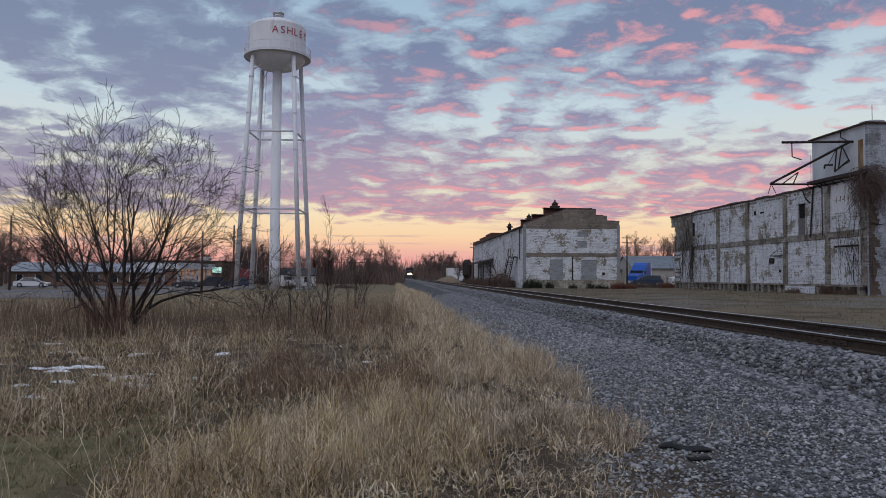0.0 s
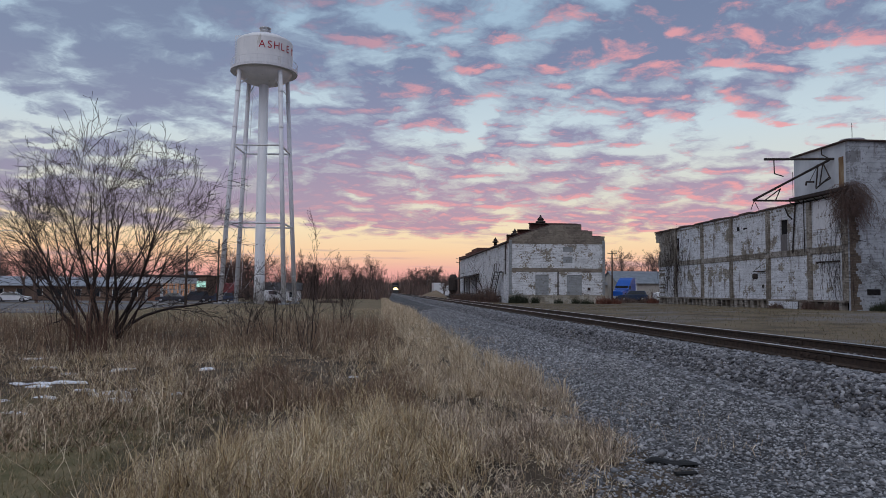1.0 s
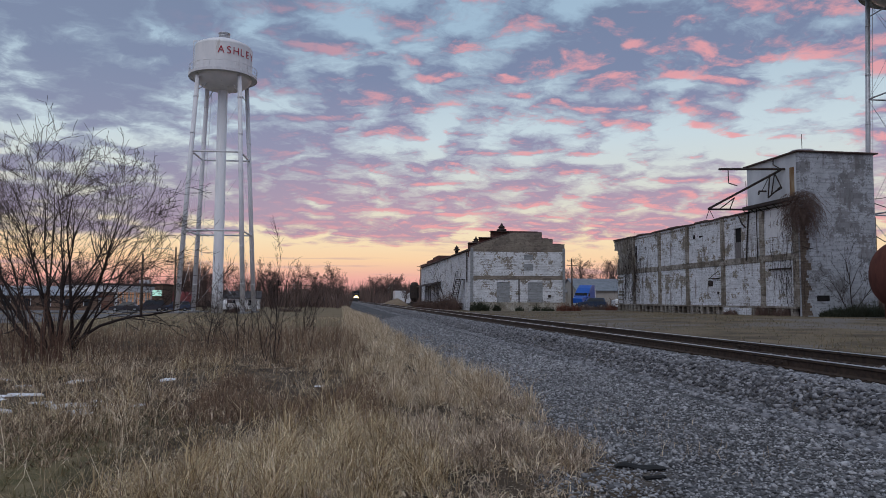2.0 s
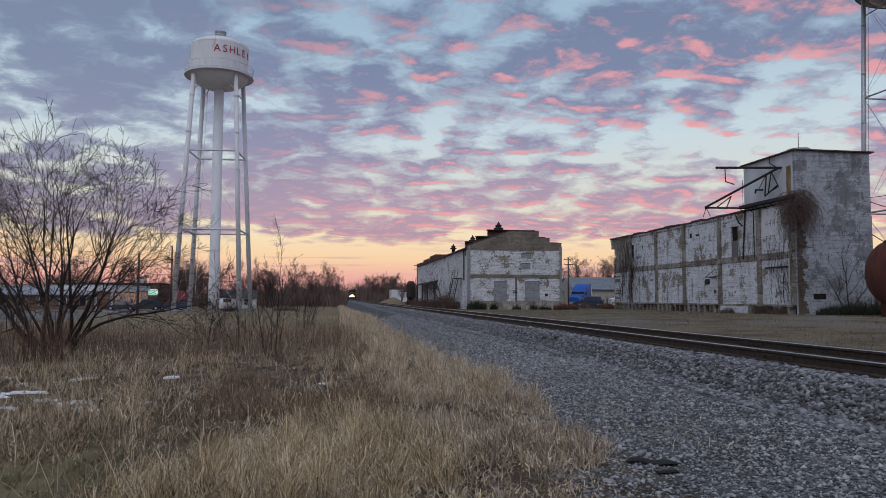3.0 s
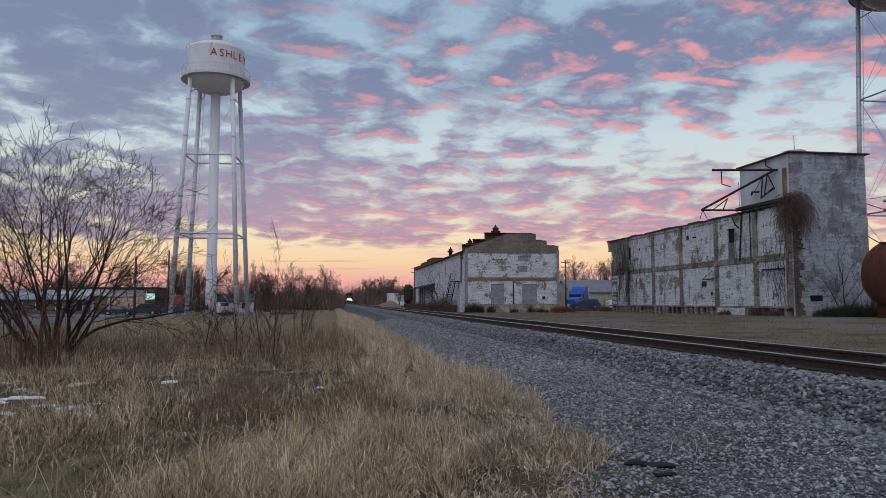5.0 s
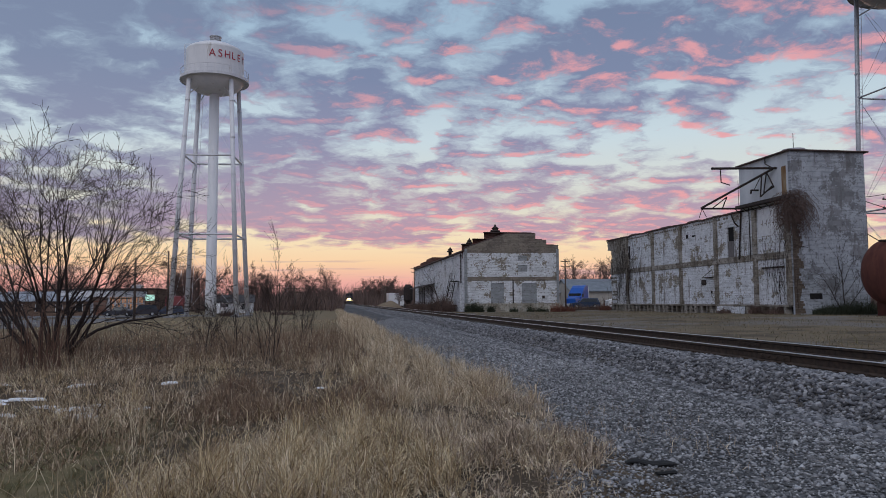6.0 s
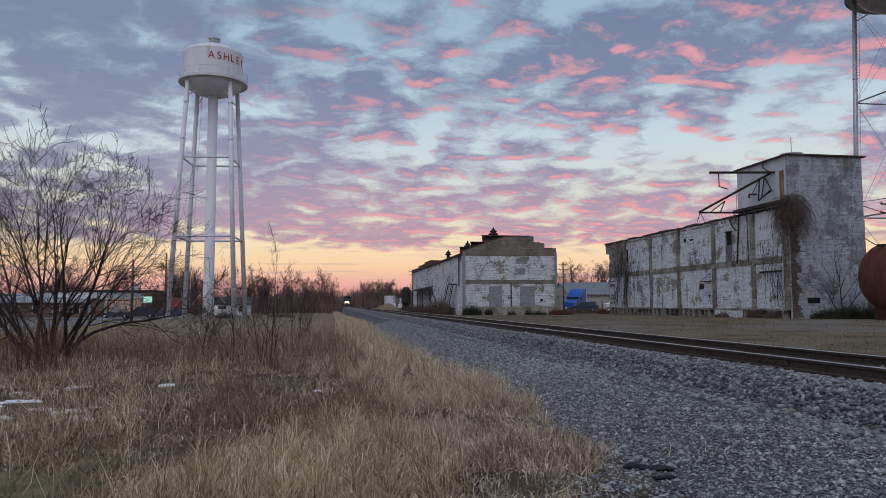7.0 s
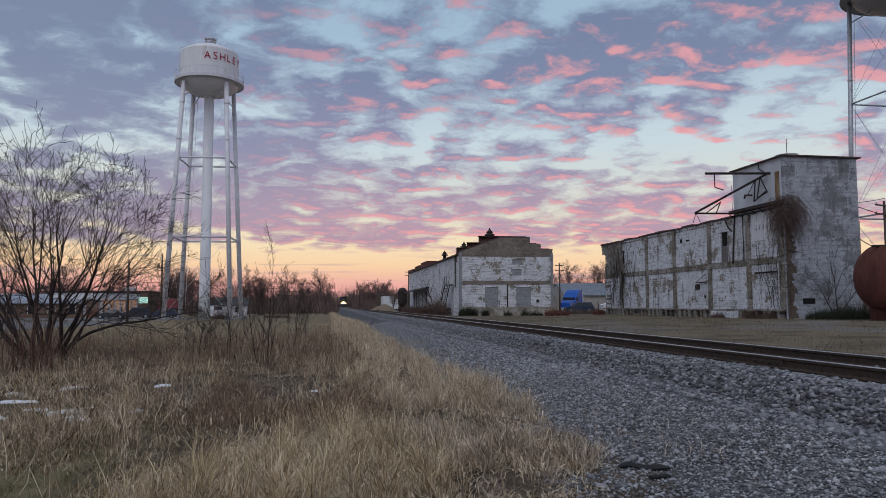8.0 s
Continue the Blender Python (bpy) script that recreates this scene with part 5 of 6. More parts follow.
part("chassis", Shape().box(-5.2, 3.2, -0.45, 0.45, 0.6, 0.9, 0.03), DARK, TR)
part("bumper", Shape().box(3.4, 3.6, -1.15, 1.15, 0.4, 0.8, 0.04), SILVER, TR)
wheels(TR, [(2.4, -1.0), (2.4, 1.0), (-3.4, -0.95), (-3.4, 0.95), (-4.7, -0.95), (-4.7, 0.95)], 0.5, 0.32)

# ---- far train with its headlight on ----
LO = thing("locomotive", pose(TRACK, 312, TOP), "dark diesel locomotive far down the track, headlights lit", "locomotive")
part("frame", Shape().box(-1.5, 1.5, 0, 21, 0.7, 1.5, 0.05), LOCO, LO)
part("nose", Shape().loft([[(-1.0, y, 1.5), (1.0, y, 1.5), (1.0, y, z), (0.7, y, z + 0.25), (-0.7, y, z + 0.25), (-1.0, y, z)] for y, z in ((0.5, 2.7), (0.8, 3.0), (2.6, 3.2))]), LOCO, LO)
cabl = part("cab", Shape().box(-1.52, 1.52, 2.6, 5.6, 1.5, 4.55, 0.12), LOCO, LO)
for sx in (-0.75, 0.75):
    part("windscreen", Shape().box(sx - 0.5, sx + 0.5, 2.57, 2.62, 3.45, 4.1, 0.01), GLASS, cabl)
part("long_hood", Shape().box(-0.95, 0.95, 5.6, 20.4, 1.5, 4.3, 0.12), LOCO, LO)
part("pilot", Shape().loft([[(-1.4, 0.0, 0.15), (1.4, 0.0, 0.15), (1.4, 0.0, 1.2), (-1.4, 0.0, 1.2)], [(-1.4, -0.35, 0.15), (1.4, -0.35, 0.15), (1.4, -0.05, 1.2), (-1.4, -0.05, 1.2)]]), LOCO, LO)
# lenses drawn oversize, so that their discs stand in for the headlight's glare
hl = Shape()
for sx in (-0.2, 0.2):
    hl.tube((sx, 0.42, 1.7), (sx, 0.5, 1.7), 0.6, n=16)
part("headlight", hl, HEADLIGHT, LO, "lit headlight, oversized to stand in for its glare")
for sx in (-1.1, 1.1):
    part("ditch_light", Shape().tube((sx, -0.06, 1.45), (sx, 0.0, 1.45), 0.11, n=12), HEADLIGHT, LO, "lit lower light")
for y in (3, 17):
    part("bogie", Shape().box(-1.2, 1.2, y - 1.8, y + 1.8, 0.05, 0.7, 0.1), DARK, LO)
for k in range(4):
    CAR = thing("freight_car", pose(TRACK, 335.5 + k * 17, TOP), "dark brown covered freight car behind the locomotive", "freight car", "freight cars")
    part("box_body", Shape().box(-1.5, 1.5, 0, 15.5, 1.1, 4.4, 0.08), BROWNWALL, CAR)
    for y in (2.4, 13):
        part("bogie", Shape().box(-1.2, 1.2, y - 1.3, y + 1.3, 0.02, 1.1, 0.1), DARK, CAR)


# ---- far buildings ----
ST = thing("store", pose(-38.05, 129.9, -0.5, 0, 0, 77.4), "low brick corner store with white fascia and tall windows", "store")
shell = Shape()
shell.box(0, 0.3, 0, 9, -0.3, 3.1).box(0.3, 13, 8.7, 9, -0.3, 3.1).box(12.7, 13, 0.3, 8.7, -0.3, 3.1)
part("brick_wall", shell, STOREBRICK, ST)
for k in range(7):
    part("column", Shape().box(0.0 + k * 2.08, 0.45 + k * 2.08, -0.05, 0.3, -0.3, 3.1, 0.02), TRIM, ST)
for k in range(6):
    # the panes emit an added fill glow, no lamp is modelled inside
    w_ = part("shop_window", Shape().box(0.45 + k * 2.08, 2.08 + k * 2.08, 0.1, 0.16, 0.3, 3.1), SHOPFILL, ST, "shop window with a weak added glow")
    part("window_frame", Shape().box(0.45 + k * 2.08, 0.6 + k * 2.08, 0.02, 0.1, 0.3, 3.1).box(1.2 + k * 2.08, 1.32 + k * 2.08, 0.02, 0.1, 0.3, 3.1).box(0.45 + k * 2.08, 2.08 + k * 2.08, 0.02, 0.1, 1.9, 2.05), TRIM, w_)
    part("poster", Shape().box(0.65 + k * 2.08, 1.15 + k * 2.08, 0.06, 0.098, 0.5, 1.8), TRIM if k % 3 else STOREBRICK, w_)
part("fascia", Shape().box(-0.35, 13.2, -0.35, 9.1, 3.1, 4.25, 0.04), TRIM, ST, "broad white fascia")
part("side_door", Shape().box(-0.04, 0.02, 2.6, 3.7, -0.2, 2.1, 0.01), TRIM, ST, "white side door")
part("store_roof", Shape().box(-0.45, 13.3, -0.45, 9.2, 4.25, 4.4), ROOF, ST)
SG = thing("shop_sign", pose(-30.4, 126.4, float(gz(-30, 126)), 0, 0, 12), "small lit green and white sign on a post", "sign")
part("post", Shape().tube((0, 0, -0.3), (0, 0, 2.7), 0.07, n=6), DARK, SG)
part("panel", Shape().box(-0.75, 0.75, -0.12, 0.12, 2.5, 3.5, 0.03), SIGNGLOW, SG)


def gable_house(name, m, label, lx, ly, wall_z, ridge_z, wall, roof, windows=3, category="house"):
    """Ridge along the house's x axis; front towards its -y."""
    H = thing(name, m, label, category)
    w = Shape().box(0, lx, 0, 0.2, -0.5, wall_z).box(0, lx, ly - 0.2, ly, -0.5, wall_z)
    for x in (0, lx - 0.2):
        w.slab_x([(0.2, -0.5), (ly - 0.2, -0.5), (ly - 0.2, wall_z), (ly / 2, ridge_z - 0.05), (0.2, wall_z)], x, x + 0.2)
    body_ = part("wall", w, wall, H)
    part("roof", Shape().slab_x([(-0.4, wall_z - 0.1), (ly / 2, ridge_z), (ly + 0.4, wall_z - 0.1), (ly + 0.4, wall_z + 0.05), (ly / 2, ridge_z + 0.15), (-0.4, wall_z + 0.05)], -0.3, lx + 0.3), roof, H)
    for k in range(windows):
        x = lx * (k + 0.5) / windows
        wd = part("window", Shape().box(x - 0.5, x + 0.5, -0.03, 0.02, 0.8, min(2.0, wall_z - 0.3)), GLASS, body_)
        for sx in (x - 0.58, x + 0.5):
            part("frame", Shape().box(sx, sx + 0.08, -0.05, 0.02, 0.75, min(2.05, wall_z - 0.25)), TRIM, wd)
    return H


gable_house("row_house", pose(-66, 128, -0.6, 0, 0, 4), "long low brown building with a pale metal roof", 25, 8, 2.6, 4.1, BROWNWALL, METALROOF, 8)
gable_house("brown_house", pose(-74, 118, -0.6, 0, 0, 10), "small brown house with a dark roof", 9, 7, 2.7, 4.6, BROWNWALL, ROOF, 3)
BB = thing("brown_hall", pose(-56.5, 154, -0.6), "long flat-roofed dark tan hall behind the store", "building")
part("wall", Shape().box(0, 20.5, 0, 12, -0.3, 4.9), BROWNWALL, BB)
part("parapet", Shape().box(-0.2, 20.7, -0.2, 12.2, 4.9, 5.2, 0.05), COPING, BB)
part("roof_unit", Shape().box(15, 17, 3, 5, 5.2, 6.0, 0.06), SILVER, BB)
AW = thing("awning_shop", pose(-30.6, 140, -0.6, 0, 0, 8), "small dark shop with a sloping red awning", "shop")
part("wall", Shape().box(0, 3.2, 0, 5, -0.3, 2.9), BROWNWALL, AW)
part("awning", Shape().slab_x([(-1.8, 1.7), (0.2, 3.3), (3, 3.5), (3, 3.3), (0.2, 3.0), (-1.8, 1.55)], -0.2, 3.4), REDROOF, AW)
gable_house("metal_barn", pose(45.5, 131, 0.2, 0, 0, -4), "grey-roofed metal barn with tan walls", 18, 14, 3.2, 5.6, BARNWALL, BARNROOF, 0, "barn")
gable_house("long_shed", pose(30, 140, 0.2, 0, 0, -3), "low shed with a pale grey roof", 18, 10, 3.0, 4.6, BARNWALL, METALROOF, 0, "shed")
gable_house("white_cottage", pose(-22.5, 146, -0.6, 0, 0, 5), "small white cottage behind the water tower", 7, 6, 2.2, 3.6, TRIM, ROOF, 2)
gable_house("track_hut", pose(-5.2, 235, -0.6, 0, 0, 0), "small pale hut by the distant street", 4.5, 3.5, 1.9, 2.2, BARNWALL, METALROOF, 1, "hut")
for x, y, s in ((13.7, 158, 1.0), (16.6, 176, 0.9)):
    CT = thing("white_container", pose(x, y, 0.3), "white storage container at the far end of the warehouse", "container", "containers")
    part("box", Shape().box(-1.2, 1.2, 0, 6, 0.3, 3.2 * s, 0.05), CARWHITE, CT)
    part("skid", Shape().box(-1.0, 1.0, 0.2, 5.8, -0.3, 0.3), DARK, CT)
DV = thing("dust_collector", pose(14.7, 137.5, 0.3), "dark rusted metal hopper beside the warehouse", "hopper")
part("drum", Shape().lathe([(0.3, 0.8), (0.9, 1.6), (0.9, 4.0), (0.5, 4.6)], 14), DARK, DV)
part("stand", Shape().box(-0.8, 0.8, -0.8, 0.8, -0.4, 0.8), DARK, DV)
hp = Shape().lathe([(3.2, -0.2), (2.4, 0.5), (1.3, 1.1), (0.4, 1.5), (0.05, 1.55)], 18)
hp.v = [(x * (1 + 0.12 * math.sin(3 * y)), y * 1.5, z * (1 + 0.1 * math.sin(2 * x))) for x, y, z in hp.v]
solid("gravel_heap", hp, DIRT, "low heap of brown gravel beside the distant track", "gravel heap", m=pose(11.9, 148, 0.2), smooth=True)

# pavements on the far left, laid on the ground
def strip(name, pts, z_up, mat, label):
    s = Shape()
    s.loft([[(x, y, float(gz(x, y)) + dz) for x, y in pts] for dz in (-0.3, z_up)])
    return solid(name, s, mat, label, "road", "structure")


rd = Shape()
for i in range(24):
    xs = [-120 + i * 4.1, -120 + (i + 1) * 4.1]
    for a in (0,):
        q = [(xs[0], 60), (xs[1], 60), (xs[1], 92), (xs[0], 92)]
        rd.loft([[(x, y + (0 if y > 80 else 8 * math.sin(x * 0.05)), float(gz(x, y + (0 if y > 80 else 8 * math.sin(x * 0.05)))) + dz) for x, y in q] for dz in (-0.3, 0.03)])
solid("road", rd, ASPHALT, "worn grey asphalt street and parking area", "road", "structure")
strip("parking_lot", [(-60, 100), (-21, 104), (-20, 127), (-60, 128)], 0.03, ASPHALT, "grey asphalt lot before the store")
kb = Shape()
for i in range(10):
    x = -40 + i * 1.9
    kb.box(x, x + 1.88, 99.4 + i * 0.2, 99.6 + i * 0.2, -0.6, float(gz(x, 99)) + 0.16, 0.02)
solid("kerb", kb, STONE_PALE, "pale concrete kerb along the lot", "kerb", "structure")


# ---- grasses and weeds ----
def blades(name, n, where, height, width, lean, mat, label, category="grass", seed=1, three=True, curl=1.7, clump=0.0, wiggle=0.05):
    """Many single blades as one mesh. where(rng, n) gives x, y and a factor on the height."""
    rng = np.random.default_rng(seed)
    x, y, k = where(rng, n)
    if clump:
        cx = np.round(x / clump) * clump + 0.3 * clump * np.sin(np.round(y / clump) * 12.9 + np.round(x / clump) * 78.2)
        cy = np.round(y / clump) * clump + 0.3 * clump * np.cos(np.round(x / clump) * 39.3 + np.round(y / clump) * 11.1)
        tuft = np.abs(np.sin(cx * 127.1 + cy * 311.7) * 43758.5453) % 1.0
        k = k * (0.5 + 0.75 * tuft)
        kept = rng.random(len(x)) < 0.25 + 1.3 * ease(tuft, 0.15, 0.8)
        x, y, k, cx, cy = x[kept], y[kept], k[kept], cx[kept], cy[kept]
        pull = rng.uniform(0.25, 0.9, len(x))
        x, y = x + (cx - x) * pull, y + (cy - y) * pull
    n = len(x)
    h = rng.uniform(*height, n) * k
    w = rng.uniform(*width, n)
    if clump:
        az = np.arctan2(y - cy, x - cx) + rng.normal(0, 0.9, n)
    else:
        az = rng.uniform(0, 6.283, n)
    face = rng.uniform(0, 6.283, n)
    # each blade leaves the ground at its own slant, then bends over on its way
    slant = np.minimum(np.abs(rng.normal(0, 0.75, n)) * lean, 1.35)
    bend = np.minimum(rng.uniform(0.3, 1.9, n) * lean * curl, 3.0)
    sway = rng.normal(0, 0.9, n) * min(lean, 1.0)
    segs = 4 if three else 2
    lv = [(j / segs, (1 - j / segs) ** 0.5) for j in range(segs)]
    ground_z = gz(x, y)
    px, py, pz = x, y, ground_z - 0.02
    rows = []
    for j in range(segs + 1):
        if j < segs:
            ww = lv[j][1]
            hx, hy = w * 0.5 * ww * np.cos(face), w * 0.5 * ww * np.sin(face)
            rows += [np.stack([px - hx, py - hy, pz], 1), np.stack([px + hx, py + hy, pz], 1)]
            th = slant + bend * ((j + 0.5) / segs) ** 1.3 + rng.normal(0, wiggle * 4.0, n)
            a_ = az + sway * (j / segs) + rng.normal(0, wiggle * 6.0, n)
            step_ = h / segs
            px, py = px + step_ * np.sin(th) * np.cos(a_), py + step_ * np.sin(th) * np.sin(a_)
            pz = np.maximum(pz + step_ * np.cos(th), ground_z + 0.012)
        else:
            rows.append(np.stack([px, py, pz], 1))
    k_ = len(rows)
    v = np.stack(rows, 1).reshape(-1, 3)
    tris = []
    for i in range(len(lv) - 1):
        a = 2 * i
        tris += [(a, a + 1, a + 3), (a, a + 3, a + 2)]
    a = 2 * (len(lv) - 1)
    tris.append((a, a + 1, a + 2))
    f = (np.array(tris)[None] + (np.arange(n) * k_)[:, None, None]).reshape(-1, 3)
    return tagged(big_mesh(name, v, f, mat), label, category, "", "stuff")


def field(x0, x1, y0, y1, keep, power=1.0):
    """Random places in a rectangle, thinned by keep(x, y), which gives the chance and the height factor."""
    def where(rng, n):
        x = rng.uniform(x0, x1, n)
        y = y0 + (y1 - y0) * rng.random(n) ** power
        chance, k = keep(x, y)
        ok = rng.random(n) < chance
        k = np.broadcast_to(k, x.shape)
        return x[ok], y[ok], k[ok]
    return where


def left_edge(y):
    """Western limit of the tall golden grass."""
    return np.interp(y, [0, 3, 5, 6.2, 7.0, 7.8, 8.8, 10, 15, 24, 60, 110], [-1.2, -1.3, -1.5, -1.7, -1.3, -0.5, 0.4, 0.75, 0.8, 0.6, 0.8, 1.0])


def tall(x, y):
    inside = ease(x, left_edge(y) - 0.35, left_edge(y) + 0.35) * ease(x, grass_edge(y) + 0.15, grass_edge(y) - 0.3)
    p = rand_at(x * 1.7 + 3, y * 1.9)
    return inside * (0.35 + 0.65 * ease(p, 0.15, 0.5)) * (0.35 + 0.65 * ease(y, 3.6, 4.8)), 0.55 + 0.55 * ease(p, 0.1, 0.75)


def golden(x, y):
    """The golden part of the tall grass; the rest, towards the gravel, is faded."""
    chance, k = tall(x, y)
    return chance * ease(x + 0.5 * rand_at(x * 2, y * 2), 2.1, 0.9) * ease(y, 10.5, 7.5), k


def faded(x, y):
    chance, k = tall(x, y)
    return chance * (1 - 0.8 * ease(x + 0.5 * rand_at(x * 2, y * 2), 2.1, 0.9) * ease(y, 10.5, 7.5)), 0.9 * k


blades("faded_grass", 76000, field(-1.5, 3.3, 3.0, 11.5, faded, 0.9), (0.20, 0.5), (0.005, 0.011), 0.85, FADED, "faded grey-tan curled grass along the gravel", seed=25, clump=0.26, wiggle=0.12)
blades("tall_dry_grass", 76000, field(-3.2, 2.4, 3.0, 11.5, golden, 0.9), (0.20, 0.56), (0.004, 0.010), 0.8, DRY, "tall dry golden-tan grass in loose tufts", seed=2, clump=0.3, wiggle=0.1)
blades("bent_straw", 20000, field(-3.2, 3.2, 3.0, 11.5, tall, 0.9), (0.22, 0.5), (0.006, 0.012), 1.3, PALE, "bent pale straw among the tall grass", seed=3, curl=1.15, wiggle=0.13)
blades("strip_grass", 60000, field(0.2, 3.5, 10.0, 60, tall, 1.7), (0.26, 0.56), (0.008, 0.015), 0.55, PALE, "strip of pale standing dry grass along the gravel", seed=4, clump=0.4, wiggle=0.09, three=False)
blades("far_strip_grass", 16000, field(0.2, 3.5, 50, 200, tall, 1.3), (0.4, 0.75), (0.02, 0.04), 0.25, PALE, "pale dry grass running on beside the track", seed=5, three=False)


def mat_keep(x, y):
    p = rand_at(x * 1.3 + 7, y * 1.1 + 2)
    off = 1 - ease(x, left_edge(y) - 0.2, left_edge(y) + 0.5)
    return off * (0.45 + 0.55 * ease(p, 0.2, 0.55)), 0.6 + 0.7 * ease(p, 0.3, 0.8)


blades("matted_thatch", 60000, field(-13, 1.6, 6.6, 24, mat_keep, 1.2), (0.16, 0.46), (0.006, 0.013), 1.1, THATCH, "flattened brown thatch of last year's weeds", seed=6, curl=1.15, clump=0.35, wiggle=0.12)
blades("straw_tufts", 26000, field(-9, 1.2, 6.8, 20, lambda x, y: (0.75 * ease(rand_at(x * 2.1 + 1, y * 1.6 + 5), 0.52, 0.75) * mat_keep(x, y)[0], 1.0), 1.1), (0.3, 0.6), (0.006, 0.012), 0.8, DRY, "tufts of tan straw standing in the thatch", seed=7, clump=0.45, wiggle=0.1)


def turf_keep(x, y):
    return (1 - ease(x, left_edge(y) - 0.5, left_edge(y) + 0.4)) * ease(y, 12, 8.0) * ease(x, -0.9, -1.7), 0.6 + 0.8 * rand_at(x * 2, y * 2)


blades("short_turf", 62000, field(-9, -1.0, 4.2, 13, turf_keep, 0.9), (0.05, 0.16), (0.005, 0.010), 0.8, TURF, "short matted green-brown winter turf", seed=8, three=False, clump=0.16)
blades("thin_stalks", 420, field(-5.5, -1.5, 3.6, 9, lambda x, y: (0.6 * np.ones_like(x), 1.0)), (0.5, 0.95), (0.004, 0.007), 0.45, PALE, "single tall straw stalks standing in the turf", seed=9, curl=1.4)

blades("drooping_stalks", 1500, field(-7, 1.6, 6.5, 17, lambda x, y: (0.7 * ease(rand_at(x * 1.9, y * 1.5), 0.3, 0.7), 1.0)), (0.45, 0.95), (0.006, 0.011), 0.75, PALE, "pale arching straw stalks over the brown thatch", seed=24, wiggle=0.06)


blades("curled_leaves", 13000, field(-3.2, 3.0, 3.4, 9.5, tall, 0.9), (0.10, 0.30), (0.012, 0.026), 1.25, PALE, "broad curled dead leaves low in the tall grass", seed=21, curl=1.3, wiggle=0.2)
blades("crumpled_leaves", 14000, field(-9, 1.3, 6.6, 18, mat_keep, 1.1), (0.10, 0.28), (0.012, 0.028), 1.3, THATCH, "broad crumpled dead leaves on the thatch", seed=22, curl=1.2, wiggle=0.25)


def weed_keep(x, y):
    p = rand_at(x * 0.8 + 2, y * 0.9)
    return ease(x, 1.4, 0.4) * ease(y, 14.5, 19) * ease(y, 38, 26) * (0.35 + 0.65 * ease(p, 0.25, 0.6)), 0.65 + 0.6 * p


blades("weed_stems", 11000, field(-19, 1.5, 14.5, 38, weed_keep, 1.1), (0.5, 1.15), (0.008, 0.016), 0.28, STEMS, "thick stand of reddish-brown dead weed stems", "weeds", seed=10, three=False)
blades("weed_straw", 12000, field(-19, 1.5, 15, 40, weed_keep, 1.0), (0.4, 0.85), (0.008, 0.014), 0.5, THATCH, "dull straw between the weed stems", "weeds", seed=11, three=False)
blades("dark_twigs", 4500, field(-1.9, 0.9, 8.8, 13.2, lambda x, y: (ease(rand_at(x * 1.7, y), 0.2, 0.5), 1.0)), (0.22, 0.5), (0.005, 0.010), 0.6, STEMS, "low dark brown twiggy weeds in the thatch", "weeds", seed=12, three=False)
blades("meadow_grass", 26000, field(-45, 2, 26, 75, lambda x, y: (0.8 * np.ones_like(x), 0.6 + 0.7 * rand_at(x * 0.4, y * 0.3)), 1.3), (0.08, 0.22), (0.012, 0.03), 0.6, DRY, "short tan meadow grass", seed=13, three=False)
blades("verge_grass", 42000, field(10.2, 36.3, 10, 84, lambda x, y: (0.25 + 0.75 * ease(rand_at(x * 0.5, y * 0.4), 0.2, 0.6), 0.6 + 0.7 * rand_at(x * 0.7, y * 0.6)), 1.0), (0.06, 0.18), (0.014, 0.03), 0.7, VERGE, "short worn grass between the track and the plant", seed=14, three=False)
blades("gravel_weeds", 7000, field(2.6, 4.6, 5, 30, lambda x, y: (ease(rand_at(x * 2.3, y * 1.2 + 1), 0.5, 0.75) * ease(x, 4.6, 3.4), 1.0)), (0.08, 0.26), (0.004, 0.007), 0.9, THATCH, "thin dead weeds in the gravel", "weeds", seed=15, three=False)
blades("far_thicket", 34000, field(-150, 3, 175, 330, lambda x, y: (0.9 * np.ones_like(x), 0.5 + 0.9 * rand_at(x * 0.25, y * 0.1))), (2.2, 6.0), (0.10, 0.24), 0.28, THICKET, "brown leafless thicket along the far side of town", "thicket", seed=16, three=False)
blades("trackside_thicket", 7000, field(10.5, 60, 190, 330, lambda x, y: (0.9 * np.ones_like(x), 0.5 + 0.7 * rand_at(x * 0.25, y * 0.1))), (2.0, 5.2), (0.10, 0.22), 0.28, THICKET, "brown leafless thicket beyond the warehouse", "thicket", seed=17, three=False)
blades("end_thicket", 5000, field(-30, 60, 340, 520, lambda x, y: (1 - np.exp(-((x - 7.5) / 4.0) ** 2), 1.0)), (6, 13), (0.25, 0.5), 0.2, THICKET, "distant wood where the track meets the horizon", "thicket", seed=18, three=False)
blades("right_thicket", 6000, field(48, 130, 100, 170, lambda x, y: (0.9 * np.ones_like(x), 0.5 + 0.7 * rand_at(x * 0.25, y * 0.1))), (1.6, 4.2), (0.08, 0.18), 0.3, THICKET, "brown brush behind the plant", "thicket", seed=19, three=False)


def bush(name, x, y, r, h, n, mat, label, seed, wide=(0.02, 0.05), lean=0.45, group="bushes"):
    def where(rng, k):
        a, q = rng.uniform(0, 6.283, k), rng.random(k) ** 0.5
        return x + r * q * np.cos(a), y + 0.6 * r * q * np.sin(a), 1.05 - 0.55 * q ** 2
    ob = blades(name, n, where, (h * 0.45, h), wide, lean, mat, label, "bush", seed, False)
    ob["kind"] = ""
    del ob["kind"]
    ob["group"] = group
    return ob


